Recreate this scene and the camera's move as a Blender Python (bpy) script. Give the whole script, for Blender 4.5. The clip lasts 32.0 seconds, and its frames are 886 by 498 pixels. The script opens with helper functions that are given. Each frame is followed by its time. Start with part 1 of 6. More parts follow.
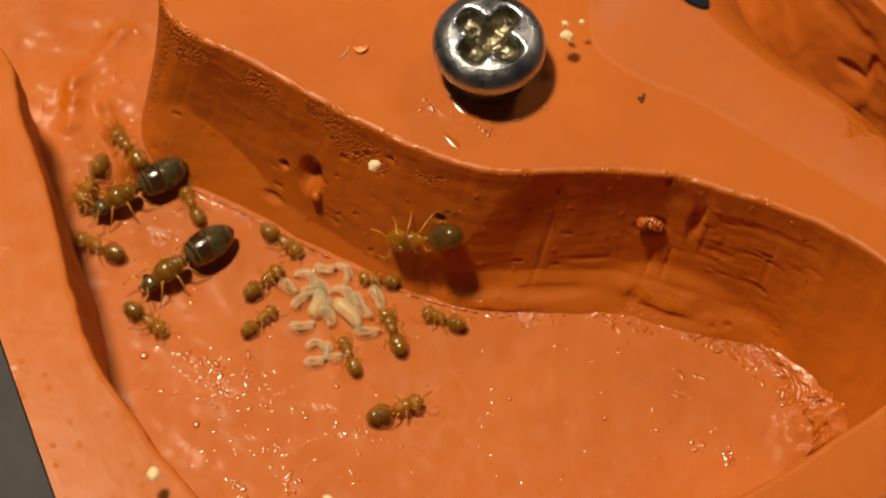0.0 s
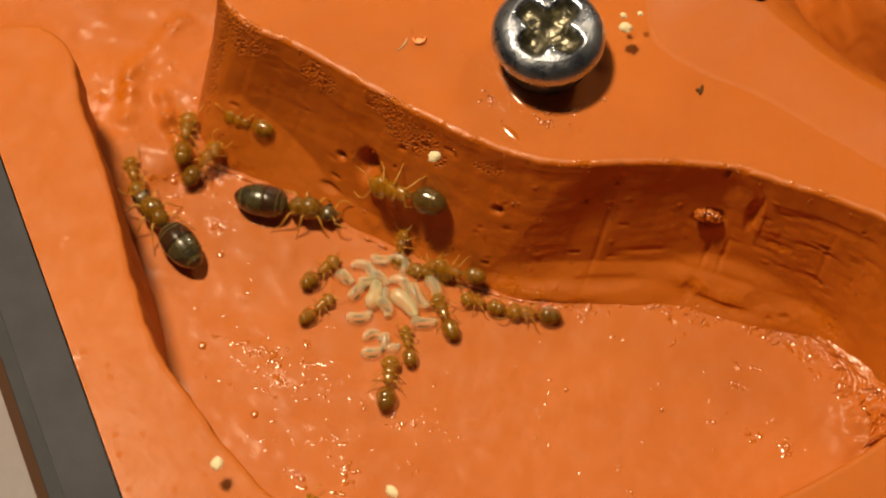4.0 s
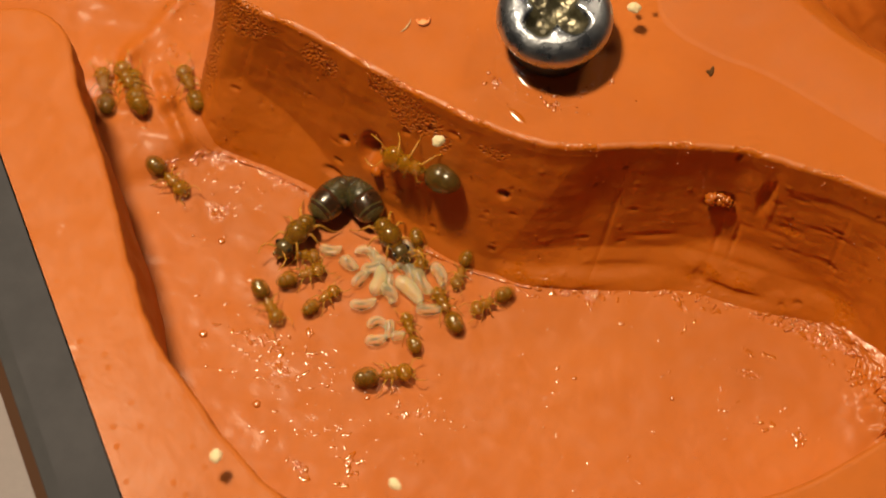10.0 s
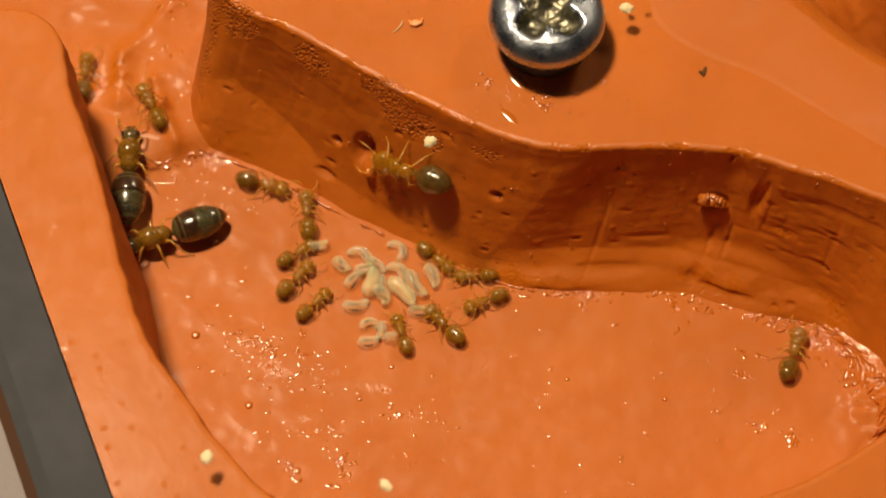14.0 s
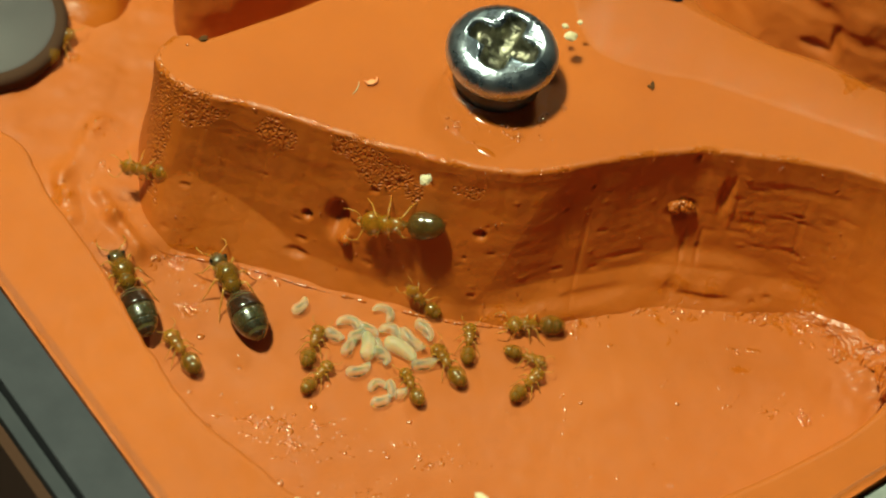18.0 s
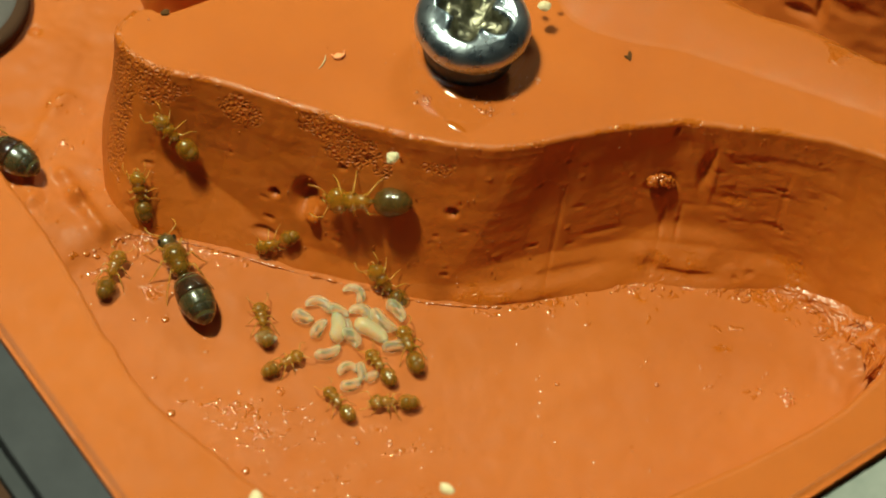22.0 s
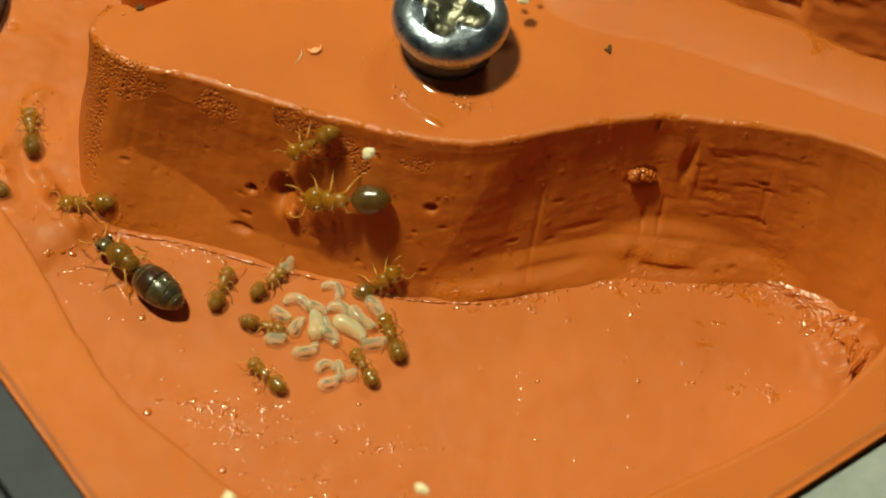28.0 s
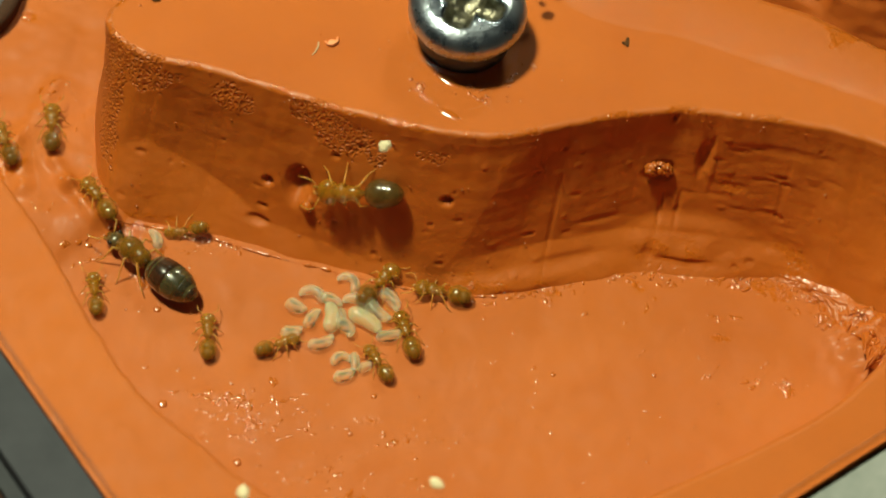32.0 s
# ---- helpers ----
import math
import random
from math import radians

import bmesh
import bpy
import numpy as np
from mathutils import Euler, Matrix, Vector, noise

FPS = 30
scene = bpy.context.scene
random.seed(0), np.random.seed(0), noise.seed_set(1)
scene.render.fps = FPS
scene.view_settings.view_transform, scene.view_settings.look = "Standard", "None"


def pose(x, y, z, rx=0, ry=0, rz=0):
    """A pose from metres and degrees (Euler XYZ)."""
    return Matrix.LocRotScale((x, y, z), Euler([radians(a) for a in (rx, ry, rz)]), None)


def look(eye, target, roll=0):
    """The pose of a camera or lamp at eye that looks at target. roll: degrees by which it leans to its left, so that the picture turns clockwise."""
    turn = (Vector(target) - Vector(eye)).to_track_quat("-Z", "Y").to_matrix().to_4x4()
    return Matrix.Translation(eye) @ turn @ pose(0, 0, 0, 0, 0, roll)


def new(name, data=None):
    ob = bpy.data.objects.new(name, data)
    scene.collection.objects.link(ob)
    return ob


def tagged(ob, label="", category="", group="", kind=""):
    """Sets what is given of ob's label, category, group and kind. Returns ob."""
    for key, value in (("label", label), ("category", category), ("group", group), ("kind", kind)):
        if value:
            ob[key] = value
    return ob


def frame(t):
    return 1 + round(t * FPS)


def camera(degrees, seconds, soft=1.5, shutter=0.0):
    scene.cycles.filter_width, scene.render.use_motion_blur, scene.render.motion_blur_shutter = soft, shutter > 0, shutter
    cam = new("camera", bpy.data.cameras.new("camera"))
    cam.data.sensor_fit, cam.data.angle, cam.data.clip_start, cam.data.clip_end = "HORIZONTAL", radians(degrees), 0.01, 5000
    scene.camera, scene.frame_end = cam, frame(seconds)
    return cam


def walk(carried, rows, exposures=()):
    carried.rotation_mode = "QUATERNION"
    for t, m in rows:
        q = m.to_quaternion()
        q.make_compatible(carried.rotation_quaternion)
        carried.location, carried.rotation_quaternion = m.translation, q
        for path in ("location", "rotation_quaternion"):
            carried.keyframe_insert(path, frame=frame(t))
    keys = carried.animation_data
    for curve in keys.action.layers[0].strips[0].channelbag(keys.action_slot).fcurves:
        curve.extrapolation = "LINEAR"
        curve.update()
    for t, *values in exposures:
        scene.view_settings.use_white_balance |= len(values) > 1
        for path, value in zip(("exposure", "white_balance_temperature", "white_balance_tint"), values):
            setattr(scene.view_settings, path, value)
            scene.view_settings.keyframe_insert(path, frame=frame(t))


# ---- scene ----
cam = camera(23.002, 32.0, 1.9, 0.4)
cam.data.dof.use_dof, cam.data.dof.focus_distance, cam.data.dof.aperture_fstop = True, 0.155, 40.0

# seconds, eye, target, roll
PATH = [
    (0, (0.030875, -0.064512, 0.149363), (0.009281, -0.007839, 0.023181), 3.622),
    (0.5, (0.029572, -0.066103, 0.150651), (0.008407, -0.008564, 0.024789), 4.462),
    (1, (0.028789, -0.066386, 0.150806), (0.007239, -0.009059, 0.024912), 4.097),
    (1.5, (0.027805, -0.066603, 0.150730), (0.006519, -0.009400, 0.024735), 4.219),
    (2, (0.027899, -0.066538, 0.149983), (0.006320, -0.009387, 0.024014), 4.023),
    (2.5, (0.027514, -0.066675, 0.149877), (0.006138, -0.009658, 0.023813), 4.109),
    (3, (0.027701, -0.066383, 0.149561), (0.005865, -0.009811, 0.023375), 3.610),
    (3.5, (0.027776, -0.066243, 0.149586), (0.005764, -0.010009, 0.023280), 3.318),
    (5.5, (0.027989, -0.065526, 0.149078), (0.005853, -0.010242, 0.022375), 2.933),
    (6, (0.028184, -0.065878, 0.148732), (0.005812, -0.010282, 0.022207), 2.793),
    (6.5, (0.027865, -0.064910, 0.148460), (0.005447, -0.010179, 0.021566), 2.471),
    (7, (0.027721, -0.064884, 0.147819), (0.005243, -0.010070, 0.020972), 2.441),
    (7.5, (0.027775, -0.064683, 0.147967), (0.005425, -0.009818, 0.021120), 2.581),
    (8, (0.028243, -0.064420, 0.147986), (0.005763, -0.009603, 0.021140), 2.448),
    (8.5, (0.027807, -0.064602, 0.147563), (0.005692, -0.009506, 0.020775), 2.828),
    (9, (0.027840, -0.064849, 0.147182), (0.005754, -0.009453, 0.020518), 2.913),
    (9.5, (0.027610, -0.064236, 0.146942), (0.005382, -0.009525, 0.020006), 2.497),
    (10, (0.028080, -0.063702, 0.146878), (0.005377, -0.009594, 0.019768), 1.882),
    (10.5, (0.027783, -0.064100, 0.146878), (0.005156, -0.009748, 0.019859), 1.989),
    (11, (0.027798, -0.064237, 0.146583), (0.005279, -0.009414, 0.019747), 2.256),
    (11.5, (0.027865, -0.064271, 0.146775), (0.005352, -0.009426, 0.019948), 2.291),
    (12, (0.027570, -0.063645, 0.146864), (0.005285, -0.009274, 0.019793), 2.282),
    (12.5, (0.027666, -0.063483, 0.146513), (0.005249, -0.009319, 0.019376), 2.119),
    (13, (0.027637, -0.063719, 0.146542), (0.005249, -0.009416, 0.019460), 2.176),
    (13.5, (0.028475, -0.063569, 0.146279), (0.005427, -0.009258, 0.019318), 1.579),
    (14, (0.028758, -0.063292, 0.146705), (0.005841, -0.009229, 0.019615), 1.661),
    (14.5, (0.027754, -0.062499, 0.145265), (0.006922, -0.008366, 0.017846), 3.048),
    (14.7, (0.009704, -0.068125, 0.145255), (-0.000242, -0.009923, 0.018315), 12.216),
    (14.9, (0.000721, -0.069690, 0.146235), (-0.003774, -0.009859, 0.019744), 16.688),
    (15, (0.003468, -0.069024, 0.144053), (-0.000644, -0.007275, 0.018474), 16.574),
    (15.1, (0.009071, -0.065826, 0.139938), (0.004201, -0.002829, 0.015007), 15.650),
    (15.3, (0.008916, -0.060656, 0.138117), (0.005676, 0.001891, 0.012908), 15.056),
    (15.5, (0.008677, -0.065649, 0.132398), (0.005534, 0.002828, 0.010328), 12.800),
    (17.5, (0.003455, -0.091587, 0.136924), (0.002820, -0.010436, 0.022844), 11.100),
    (18, (0.003540, -0.090275, 0.135285), (0.002781, -0.009996, 0.020592), 11.044),
    (18.5, (0.002052, -0.088648, 0.134544), (0.002724, -0.009467, 0.019089), 11.817),
    (19, (0.003121, -0.088021, 0.134551), (0.003199, -0.009481, 0.018657), 11.361),
    (19.5, (0.004422, -0.087300, 0.134002), (0.003694, -0.009030, 0.017927), 10.704),
    (20, (0.005512, -0.086602, 0.133839), (0.003956, -0.008634, 0.017570), 10.139),
    (20.5, (0.006032, -0.086251, 0.133580), (0.004078, -0.008505, 0.017167), 9.861),
    (21, (0.006263, -0.085667, 0.133184), (0.004260, -0.008270, 0.016540), 9.824),
    (21.5, (0.007000, -0.085245, 0.133210), (0.004910, -0.008043, 0.016439), 9.673),
    (22, (0.007241, -0.085292, 0.132973), (0.005203, -0.007927, 0.016309), 9.710),
    (22.5, (0.007841, -0.085043, 0.132741), (0.005527, -0.007688, 0.016075), 9.437),
    (23, (0.007694, -0.084777, 0.132933), (0.005689, -0.007628, 0.016125), 9.657),
    (23.5, (0.008069, -0.084733, 0.132614), (0.005865, -0.007472, 0.015884), 9.465),
    (24, (0.008613, -0.084632, 0.132481), (0.006055, -0.007407, 0.015735), 9.221),
    (24.5, (0.008423, -0.084548, 0.132301), (0.006170, -0.007379, 0.015510), 9.438),
    (25, (0.008573, -0.084124, 0.132306), (0.006325, -0.007231, 0.015335), 9.395),
    (25.5, (0.008887, -0.084208, 0.131994), (0.006493, -0.007168, 0.015122), 9.235),
    (27.5, (0.009394, -0.083765, 0.132284), (0.006690, -0.007076, 0.015188), 8.963),
    (28, (0.009298, -0.083625, 0.132281), (0.006752, -0.007032, 0.015119), 9.131),
    (28.5, (0.009431, -0.083318, 0.132300), (0.006796, -0.006925, 0.015009), 9.009),
    (29, (0.009305, -0.082990, 0.132087), (0.006808, -0.006759, 0.014688), 9.106),
    (29.5, (0.009724, -0.083222, 0.132087), (0.006827, -0.006852, 0.014787), 8.825),
    (30, (0.009869, -0.083165, 0.132364), (0.006770, -0.006892, 0.015006), 8.672),
    (30.5, (0.009231, -0.083739, 0.132762), (0.006474, -0.006899, 0.015766), 9.009),
    (31, (0.008989, -0.083786, 0.132935), (0.005883, -0.006885, 0.015988), 8.889),
    (31.5, (0.008707, -0.083573, 0.132242), (0.005840, -0.006788, 0.015213), 9.009),
    (32, (0.009234, -0.082934, 0.132423), (0.005815, -0.007394, 0.014600), 8.821),
]
# seconds, stops, kelvin, tint: the white balance drifts as the view changes
BALANCE = [(0, -0.24, 7800, 26), (1.5, -0.1, 7800, 24), (14, -0.1, 7700, 22), (14.6, -0.05, 7100, 16), (15, 0.0, 6600, 8), (15.5, 0.05, 6300, 0), (18, 0.1, 6000, -17), (21, 0.08, 6000, -16), (24, 0.0, 6200, -7), (32, 0.0, 6200, -7)]
walk(cam, [(t, look(eye, target, roll)) for t, eye, target, roll in PATH], BALANCE)

# ---- world and light ----
U = 0.01          # plan numbers are in centimetres
TOP = 1.133       # height of the clay block's top over the chamber floor
PANE = 1.335      # top of the glass lid

world = bpy.data.worlds.new("room")
scene.world = world
world.use_nodes = True
w_nodes, w_links = world.node_tree.nodes, world.node_tree.links
w_co = w_nodes.new("ShaderNodeTexCoord")
w_split = w_nodes.new("ShaderNodeSeparateXYZ")
w_ramp = w_nodes.new("ShaderNodeValToRGB")
w_ramp.color_ramp.elements[0].position, w_ramp.color_ramp.elements[0].color = 0.0, (0.34, 0.24, 0.13, 1)
w_ramp.color_ramp.elements[1].position, w_ramp.color_ramp.elements[1].color = 0.9, (0.86, 0.86, 0.84, 1)
w_links.new(w_co.outputs["Generated"], w_split.inputs[0])
w_links.new(w_split.outputs["Z"], w_ramp.inputs["Fac"])
w_links.new(w_ramp.outputs["Color"], w_nodes["Background"].inputs[0])
w_nodes["Background"].inputs[1].default_value = 0.022


def area_lamp(name, place, target, size, watts, colour):
    data = bpy.data.lights.new(name, "AREA")
    data.shape, data.size, data.energy, data.color = "DISK", size, watts, colour
    ob = new(name, data)
    ob.matrix_world = look(place, target)
    return ob


# the lamp close over the nest, a little behind it and to one side, and an added fill light far behind for sheen on the
# bank
area_lamp("desk_lamp_light", (-0.155, 0.052, 0.455), (0, 0, 0), 0.06, 3.85, (1.0, 0.90, 0.65))
area_lamp("ceiling_lamp_light", (0.4, 1.6, 1.4), (0, 0, 0), 0.30, 11.0, (1.0, 0.91, 0.68))
scene.view_settings.exposure = 0.0


# ---- materials ----
def material(name, colour, rough=0.5, metal=0.0, **more):
    m = bpy.data.materials.new(name)
    m.use_nodes = True
    p = m.node_tree.nodes["Principled BSDF"]
    p.inputs["Base Color"].default_value = (*colour, 1)
    p.inputs["Roughness"].default_value = rough
    p.inputs["Metallic"].default_value = metal
    for key, value in more.items():
        p.inputs[key.replace("_", " ")].default_value = value
    return m


def node(m, kind, **values):
    n = m.node_tree.nodes.new(kind)
    for key, value in values.items():
        n.inputs[key.replace("_", " ")].default_value = value
    return n


def link(m, a, out, b, into):
    m.node_tree.links.new(a.outputs[out], b.inputs[into])


def ramp(m, source, out, stops):
    n = m.node_tree.nodes.new("ShaderNodeValToRGB")
    e = n.color_ramp.elements
    while len(e) < len(stops):
        e.new(0.5)
    for k, (at, c) in enumerate(stops):
        e[k].position = at
        e[k].color = (*c, 1) if len(c) == 3 else c
    link(m, source, out, n, "Fac")
    return n


def grey(v):
    return (v, v, v)


def mottled(m, c1, c2, scale, bump=0.0, bump_scale=0.0, rough=None, object_space=True):
    """Colour that wanders between c1 and c2, a fine bump, and a wandering gloss."""
    p = m.node_tree.nodes["Principled BSDF"]
    co = m.node_tree.nodes.new("ShaderNodeTexCoord")
    n = node(m, "ShaderNodeTexNoise", Scale=scale, Detail=6.0, Roughness=0.6)
    link(m, co, "Object", n, "Vector")
    c = ramp(m, n, "Fac", [(0.35, c1), (0.65, c2)])
    link(m, c, "Color", p, "Base Color")
    if rough:
        r = ramp(m, n, "Fac", [(0.3, grey(rough[0])), (0.7, grey(rough[1]))])
        link(m, r, "Color", p, "Roughness")
    if bump:
        b = node(m, "ShaderNodeTexNoise", Scale=bump_scale, Detail=4.0, Roughness=0.6)
        link(m, co, "Object", b, "Vector")
        u = node(m, "ShaderNodeBump", Strength=1.0, Distance=bump)
        link(m, b, "Fac", u, "Height")
        link(m, u, "Normal", p, "Normal")
    return m


def clay_material(name, c1, c2, rough, lumps, pits, scuffs=0.00025):
    """Painted modelling clay: smooth, glossy, with fine grain, tool lumps and patches of foamy pits."""
    m = material(name, c1, 0.4)
    p = m.node_tree.nodes["Principled BSDF"]
    p.inputs["Specular IOR Level"].default_value = 0.4
    co = m.node_tree.nodes.new("ShaderNodeTexCoord")
    big = node(m, "ShaderNodeTexNoise", Scale=90.0, Detail=5.0, Roughness=0.55)
    fine = node(m, "ShaderNodeTexNoise", Scale=2600.0, Detail=4.0, Roughness=0.6)
    mid = node(m, "ShaderNodeTexNoise", Scale=520.0, Detail=5.0, Roughness=0.6)
    for n in (big, fine, mid):
        link(m, co, "Object", n, "Vector")
    c = ramp(m, big, "Fac", [(0.34, c1), (0.66, c2)])
    speck = ramp(m, fine, "Fac", [(0.3, grey(0.86)), (0.55, grey(1.0))])
    mix = m.node_tree.nodes.new("ShaderNodeMix")
    mix.data_type, mix.blend_type = "RGBA", "MULTIPLY"
    mix.inputs["Factor"].default_value = 0.6
    link(m, c, "Color", mix, 6)
    link(m, speck, "Color", mix, 7)
    link(m, mix, 2, p, "Base Color")
    if pits:
        flat = m.node_tree.nodes.new("ShaderNodeMapping")
        flat.inputs["Scale"].default_value = (0.8, 0.8, 1.1)
        link(m, co, "Object", flat, "Vector")
        link(m, flat, "Vector", mid, "Vector")
        mid.inputs["Detail"].default_value = 9.0
        mid.inputs["Roughness"].default_value = 0.62
    area = node(m, "ShaderNodeTexNoise", Scale=420.0, Detail=4.0, Roughness=0.62)
    chips = node(m, "ShaderNodeTexNoise", Scale=1500.0, Detail=3.0, Roughness=0.7)
    for n in (area, chips):
        link(m, co, "Object", n, "Vector")
    marks = m.node_tree.nodes.new("ShaderNodeVertexColor")
    marks.layer_name = "scuffed"
    both = m.node_tree.nodes.new("ShaderNodeMath")
    both.operation = "MULTIPLY_ADD"
    both.inputs[1].default_value = 0.25
    link(m, marks, "Color", both, 0)
    link(m, area, "Fac", both, 2)
    scuffed = ramp(m, both, "Value", [(0.68, grey(0.0)), (0.80, grey(1.0))])
    r = ramp(m, mid, "Fac", [(0.3, grey(rough[0])), (0.7, grey(rough[1]))])
    gloss = m.node_tree.nodes.new("ShaderNodeMix")
    gloss.data_type = "FLOAT"
    gloss.inputs[3].default_value = 0.13
    link(m, scuffed, "Color", gloss, 0)
    link(m, r, "Color", gloss, 2)
    link(m, gloss, 0, p, "Roughness")
    u1 = node(m, "ShaderNodeBump", Strength=0.55, Distance=lumps)
    link(m, mid, "Fac", u1, "Height")
    u2 = node(m, "ShaderNodeBump", Strength=0.35, Distance=0.00002)
    link(m, fine, "Fac", u2, "Height")
    link(m, u1, "Normal", u2, "Normal")
    last = u2
    sm = m.node_tree.nodes.new("ShaderNodeMath")
    sm.operation = "MULTIPLY"
    level = m.node_tree.nodes.new("ShaderNodeMath")
    level.operation = "SUBTRACT"
    level.inputs[1].default_value = 0.5
    link(m, chips, "Fac", level, 0)
    link(m, scuffed, "Color", sm, 0)
    link(m, level, "Value", sm, 1)
    us = node(m, "ShaderNodeBump", Strength=1.0, Distance=scuffs)
    link(m, sm, "Value", us, "Height")
    link(m, last, "Normal", us, "Normal")
    last = us
    if pits:
        cells = node(m, "ShaderNodeTexVoronoi", Scale=2800.0, Randomness=1.0)
        cells.feature = "DISTANCE_TO_EDGE"
        link(m, co, "Object", cells, "Vector")
        where = m.node_tree.nodes.new("ShaderNodeVertexColor")
        where.layer_name = "pitted"
        edge = node(m, "ShaderNodeTexNoise", Scale=700.0, Detail=3.0)
        link(m, co, "Object", edge, "Vector")
        add = m.node_tree.nodes.new("ShaderNodeMath")
        add.operation = "ADD"
        link(m, where, "Color", add, 0)
        link(m, edge, "Fac", add, 1)
        mask = ramp(m, add, "Value", [(0.92, grey(0.0)), (0.98, grey(1.0))])
        deep = m.node_tree.nodes.new("ShaderNodeMapRange")
        deep.interpolation_type = "SMOOTHSTEP"
        for key, value in (("From Min", 0.0), ("From Max", 0.42), ("To Min", 0.0), ("To Max", -1.0)):
            deep.inputs[key].default_value = value
        link(m, cells, "Distance", deep, "Value")
        mul = m.node_tree.nodes.new("ShaderNodeMath")
        mul.operation = "MULTIPLY"
        link(m, mask, "Color", mul, 0)
        link(m, deep, "Result", mul, 1)
        u3 = node(m, "ShaderNodeBump", Strength=0.8, Distance=0.00013)
        link(m, mul, "Value", u3, "Height")
        link(m, last, "Normal", u3, "Normal")
        last = u3
    link(m, last, "Normal", p, "Normal")
    # a thin glaze with tiny pimples that glint
    dots = node(m, "ShaderNodeTexVoronoi", Scale=430.0, Randomness=1.0)
    dots.voronoi_dimensions = "2D"
    link(m, co, "Object", dots, "Vector")
    dome = m.node_tree.nodes.new("ShaderNodeMapRange")
    dome.interpolation_type = "SMOOTHSTEP"
    for key, value in (("From Min", 0.0), ("From Max", 0.10), ("To Min", 1.0), ("To Max", 0.0)):
        dome.inputs[key].default_value = value
    link(m, dots, "Distance", dome, "Value")
    ug = node(m, "ShaderNodeBump", Strength=1.0, Distance=0.00011)
    link(m, dome, "Result", ug, "Height")
    link(m, last, "Normal", ug, "Normal")
    link(m, ug, "Normal", p, "Coat Normal")
    p.inputs["Coat Weight"].default_value = 0.0 if pits else 0.05
    p.inputs["Coat Roughness"].default_value = 0.2
    return m


CLAY_A, CLAY_B = (0.41, 0.095, 0.0075), (0.45, 0.109, 0.0092)
clay = clay_material("orange_clay", CLAY_A, CLAY_B, (0.56, 0.74), 0.00004, False, 0.0002)
clay_top = clay_material("orange_clay_smooth", CLAY_A, CLAY_B, (0.5, 0.68), 0.00002, False, 0.00005)
clay_wall = clay_material("orange_clay_cut", CLAY_A, CLAY_B, (0.38, 0.58), 0.00022, True)
clay_wet = clay_material("glossy_orange_clay", CLAY_A, CLAY_B, (0.08, 0.2), 0.00003, False, 0.0001)
clay_sheen = clay_material("sheeny_orange_clay", CLAY_A, CLAY_B, (0.4, 0.62), 0.00014, False, 0.0003)
clay_fold = clay_material("wet_folded_clay", CLAY_A, CLAY_B, (0.26, 0.46), 0.00012, False, 0.0003)
clay_bead = clay_material("wet_bead_clay", CLAY_A, CLAY_B, (0.2, 0.34), 0.00003, False, 0.0001)
for m, gloss in ((clay, 0.36), (clay_top, 0.22), (clay_wet, 0.9), (clay_sheen, 0.42), (clay_fold, 0.5), (clay_bead, 1.0)):
    m.node_tree.nodes["Principled BSDF"].inputs["Specular IOR Level"].default_value = gloss


# ---- building helpers ----
def link_mesh(name, bm, mat, parent=None, label="", smooth=True):
    me = bpy.data.meshes.new(name)
    bm.to_mesh(me)
    bm.free()
    for f in me.polygons:
        f.use_smooth = smooth
    me.materials.append(mat)
    ob = new(name, me)
    if parent:
        ob.parent = parent
    if label:
        tagged(ob, label=label)
    return ob


def part(name, bm, mat, parent, label="", smooth=True):
    return link_mesh(name, bm, mat, parent, label, smooth)


def grid_mesh(name, pts, mat, closed=False):
    """A mesh from a 2D array of points (rows x columns x 3)."""
    pts = np.asarray(pts)
    n, k = pts.shape[:2]
    idx = np.arange(n * k).reshape(n, k)
    a, b = idx[:-1, :-1], idx[1:, :-1]
    c, d = idx[1:, 1:], idx[:-1, 1:]
    faces = np.stack([a, b, c, d], -1).reshape(-1, 4)
    me = bpy.data.meshes.new(name)
    me.from_pydata(pts.reshape(-1, 3).tolist(), [], faces.tolist())
    me.materials.append(mat)
    me.shade_smooth()
    return me


def curve_through(pts, n, closed=False):
    """n points evenly along a Catmull-Rom curve through pts (any number of columns; spaced by the first two)."""
    p = np.asarray(pts, float)
    q = np.vstack([p[-1:], p, p[:2]]) if closed else np.vstack([2 * p[0] - p[1], p, 2 * p[-1] - p[-2]])
    out = []
    for i in range(len(q) - 3):
        t = np.linspace(0, 1, 24, endpoint=False)[:, None]
        a, b, c, d = q[i:i + 4]
        out.append(0.5 * (2 * b + (c - a) * t + (2 * a - 5 * b + 4 * c - d) * t**2 + (3 * b - a - 3 * c + d) * t**3))
    out = np.vstack(out + [q[-2:-1]])
    s = np.r_[0, np.cumsum(np.hypot(*np.diff(out[:, :2], axis=0).T))]
    u = np.linspace(0, s[-1], n)
    return np.stack([np.interp(u, s, out[:, k]) for k in range(out.shape[1])], 1)


def fbm(p, scale, octaves=3, seed=0.0):
    v, a = 0.0, 1.0
    q = Vector(p) * scale + Vector((seed, seed * 1.7, seed * 0.3))
    for _ in range(octaves):
        v += a * noise.noise(q)
        q, a = q * 2.03, a * 0.5
    return v


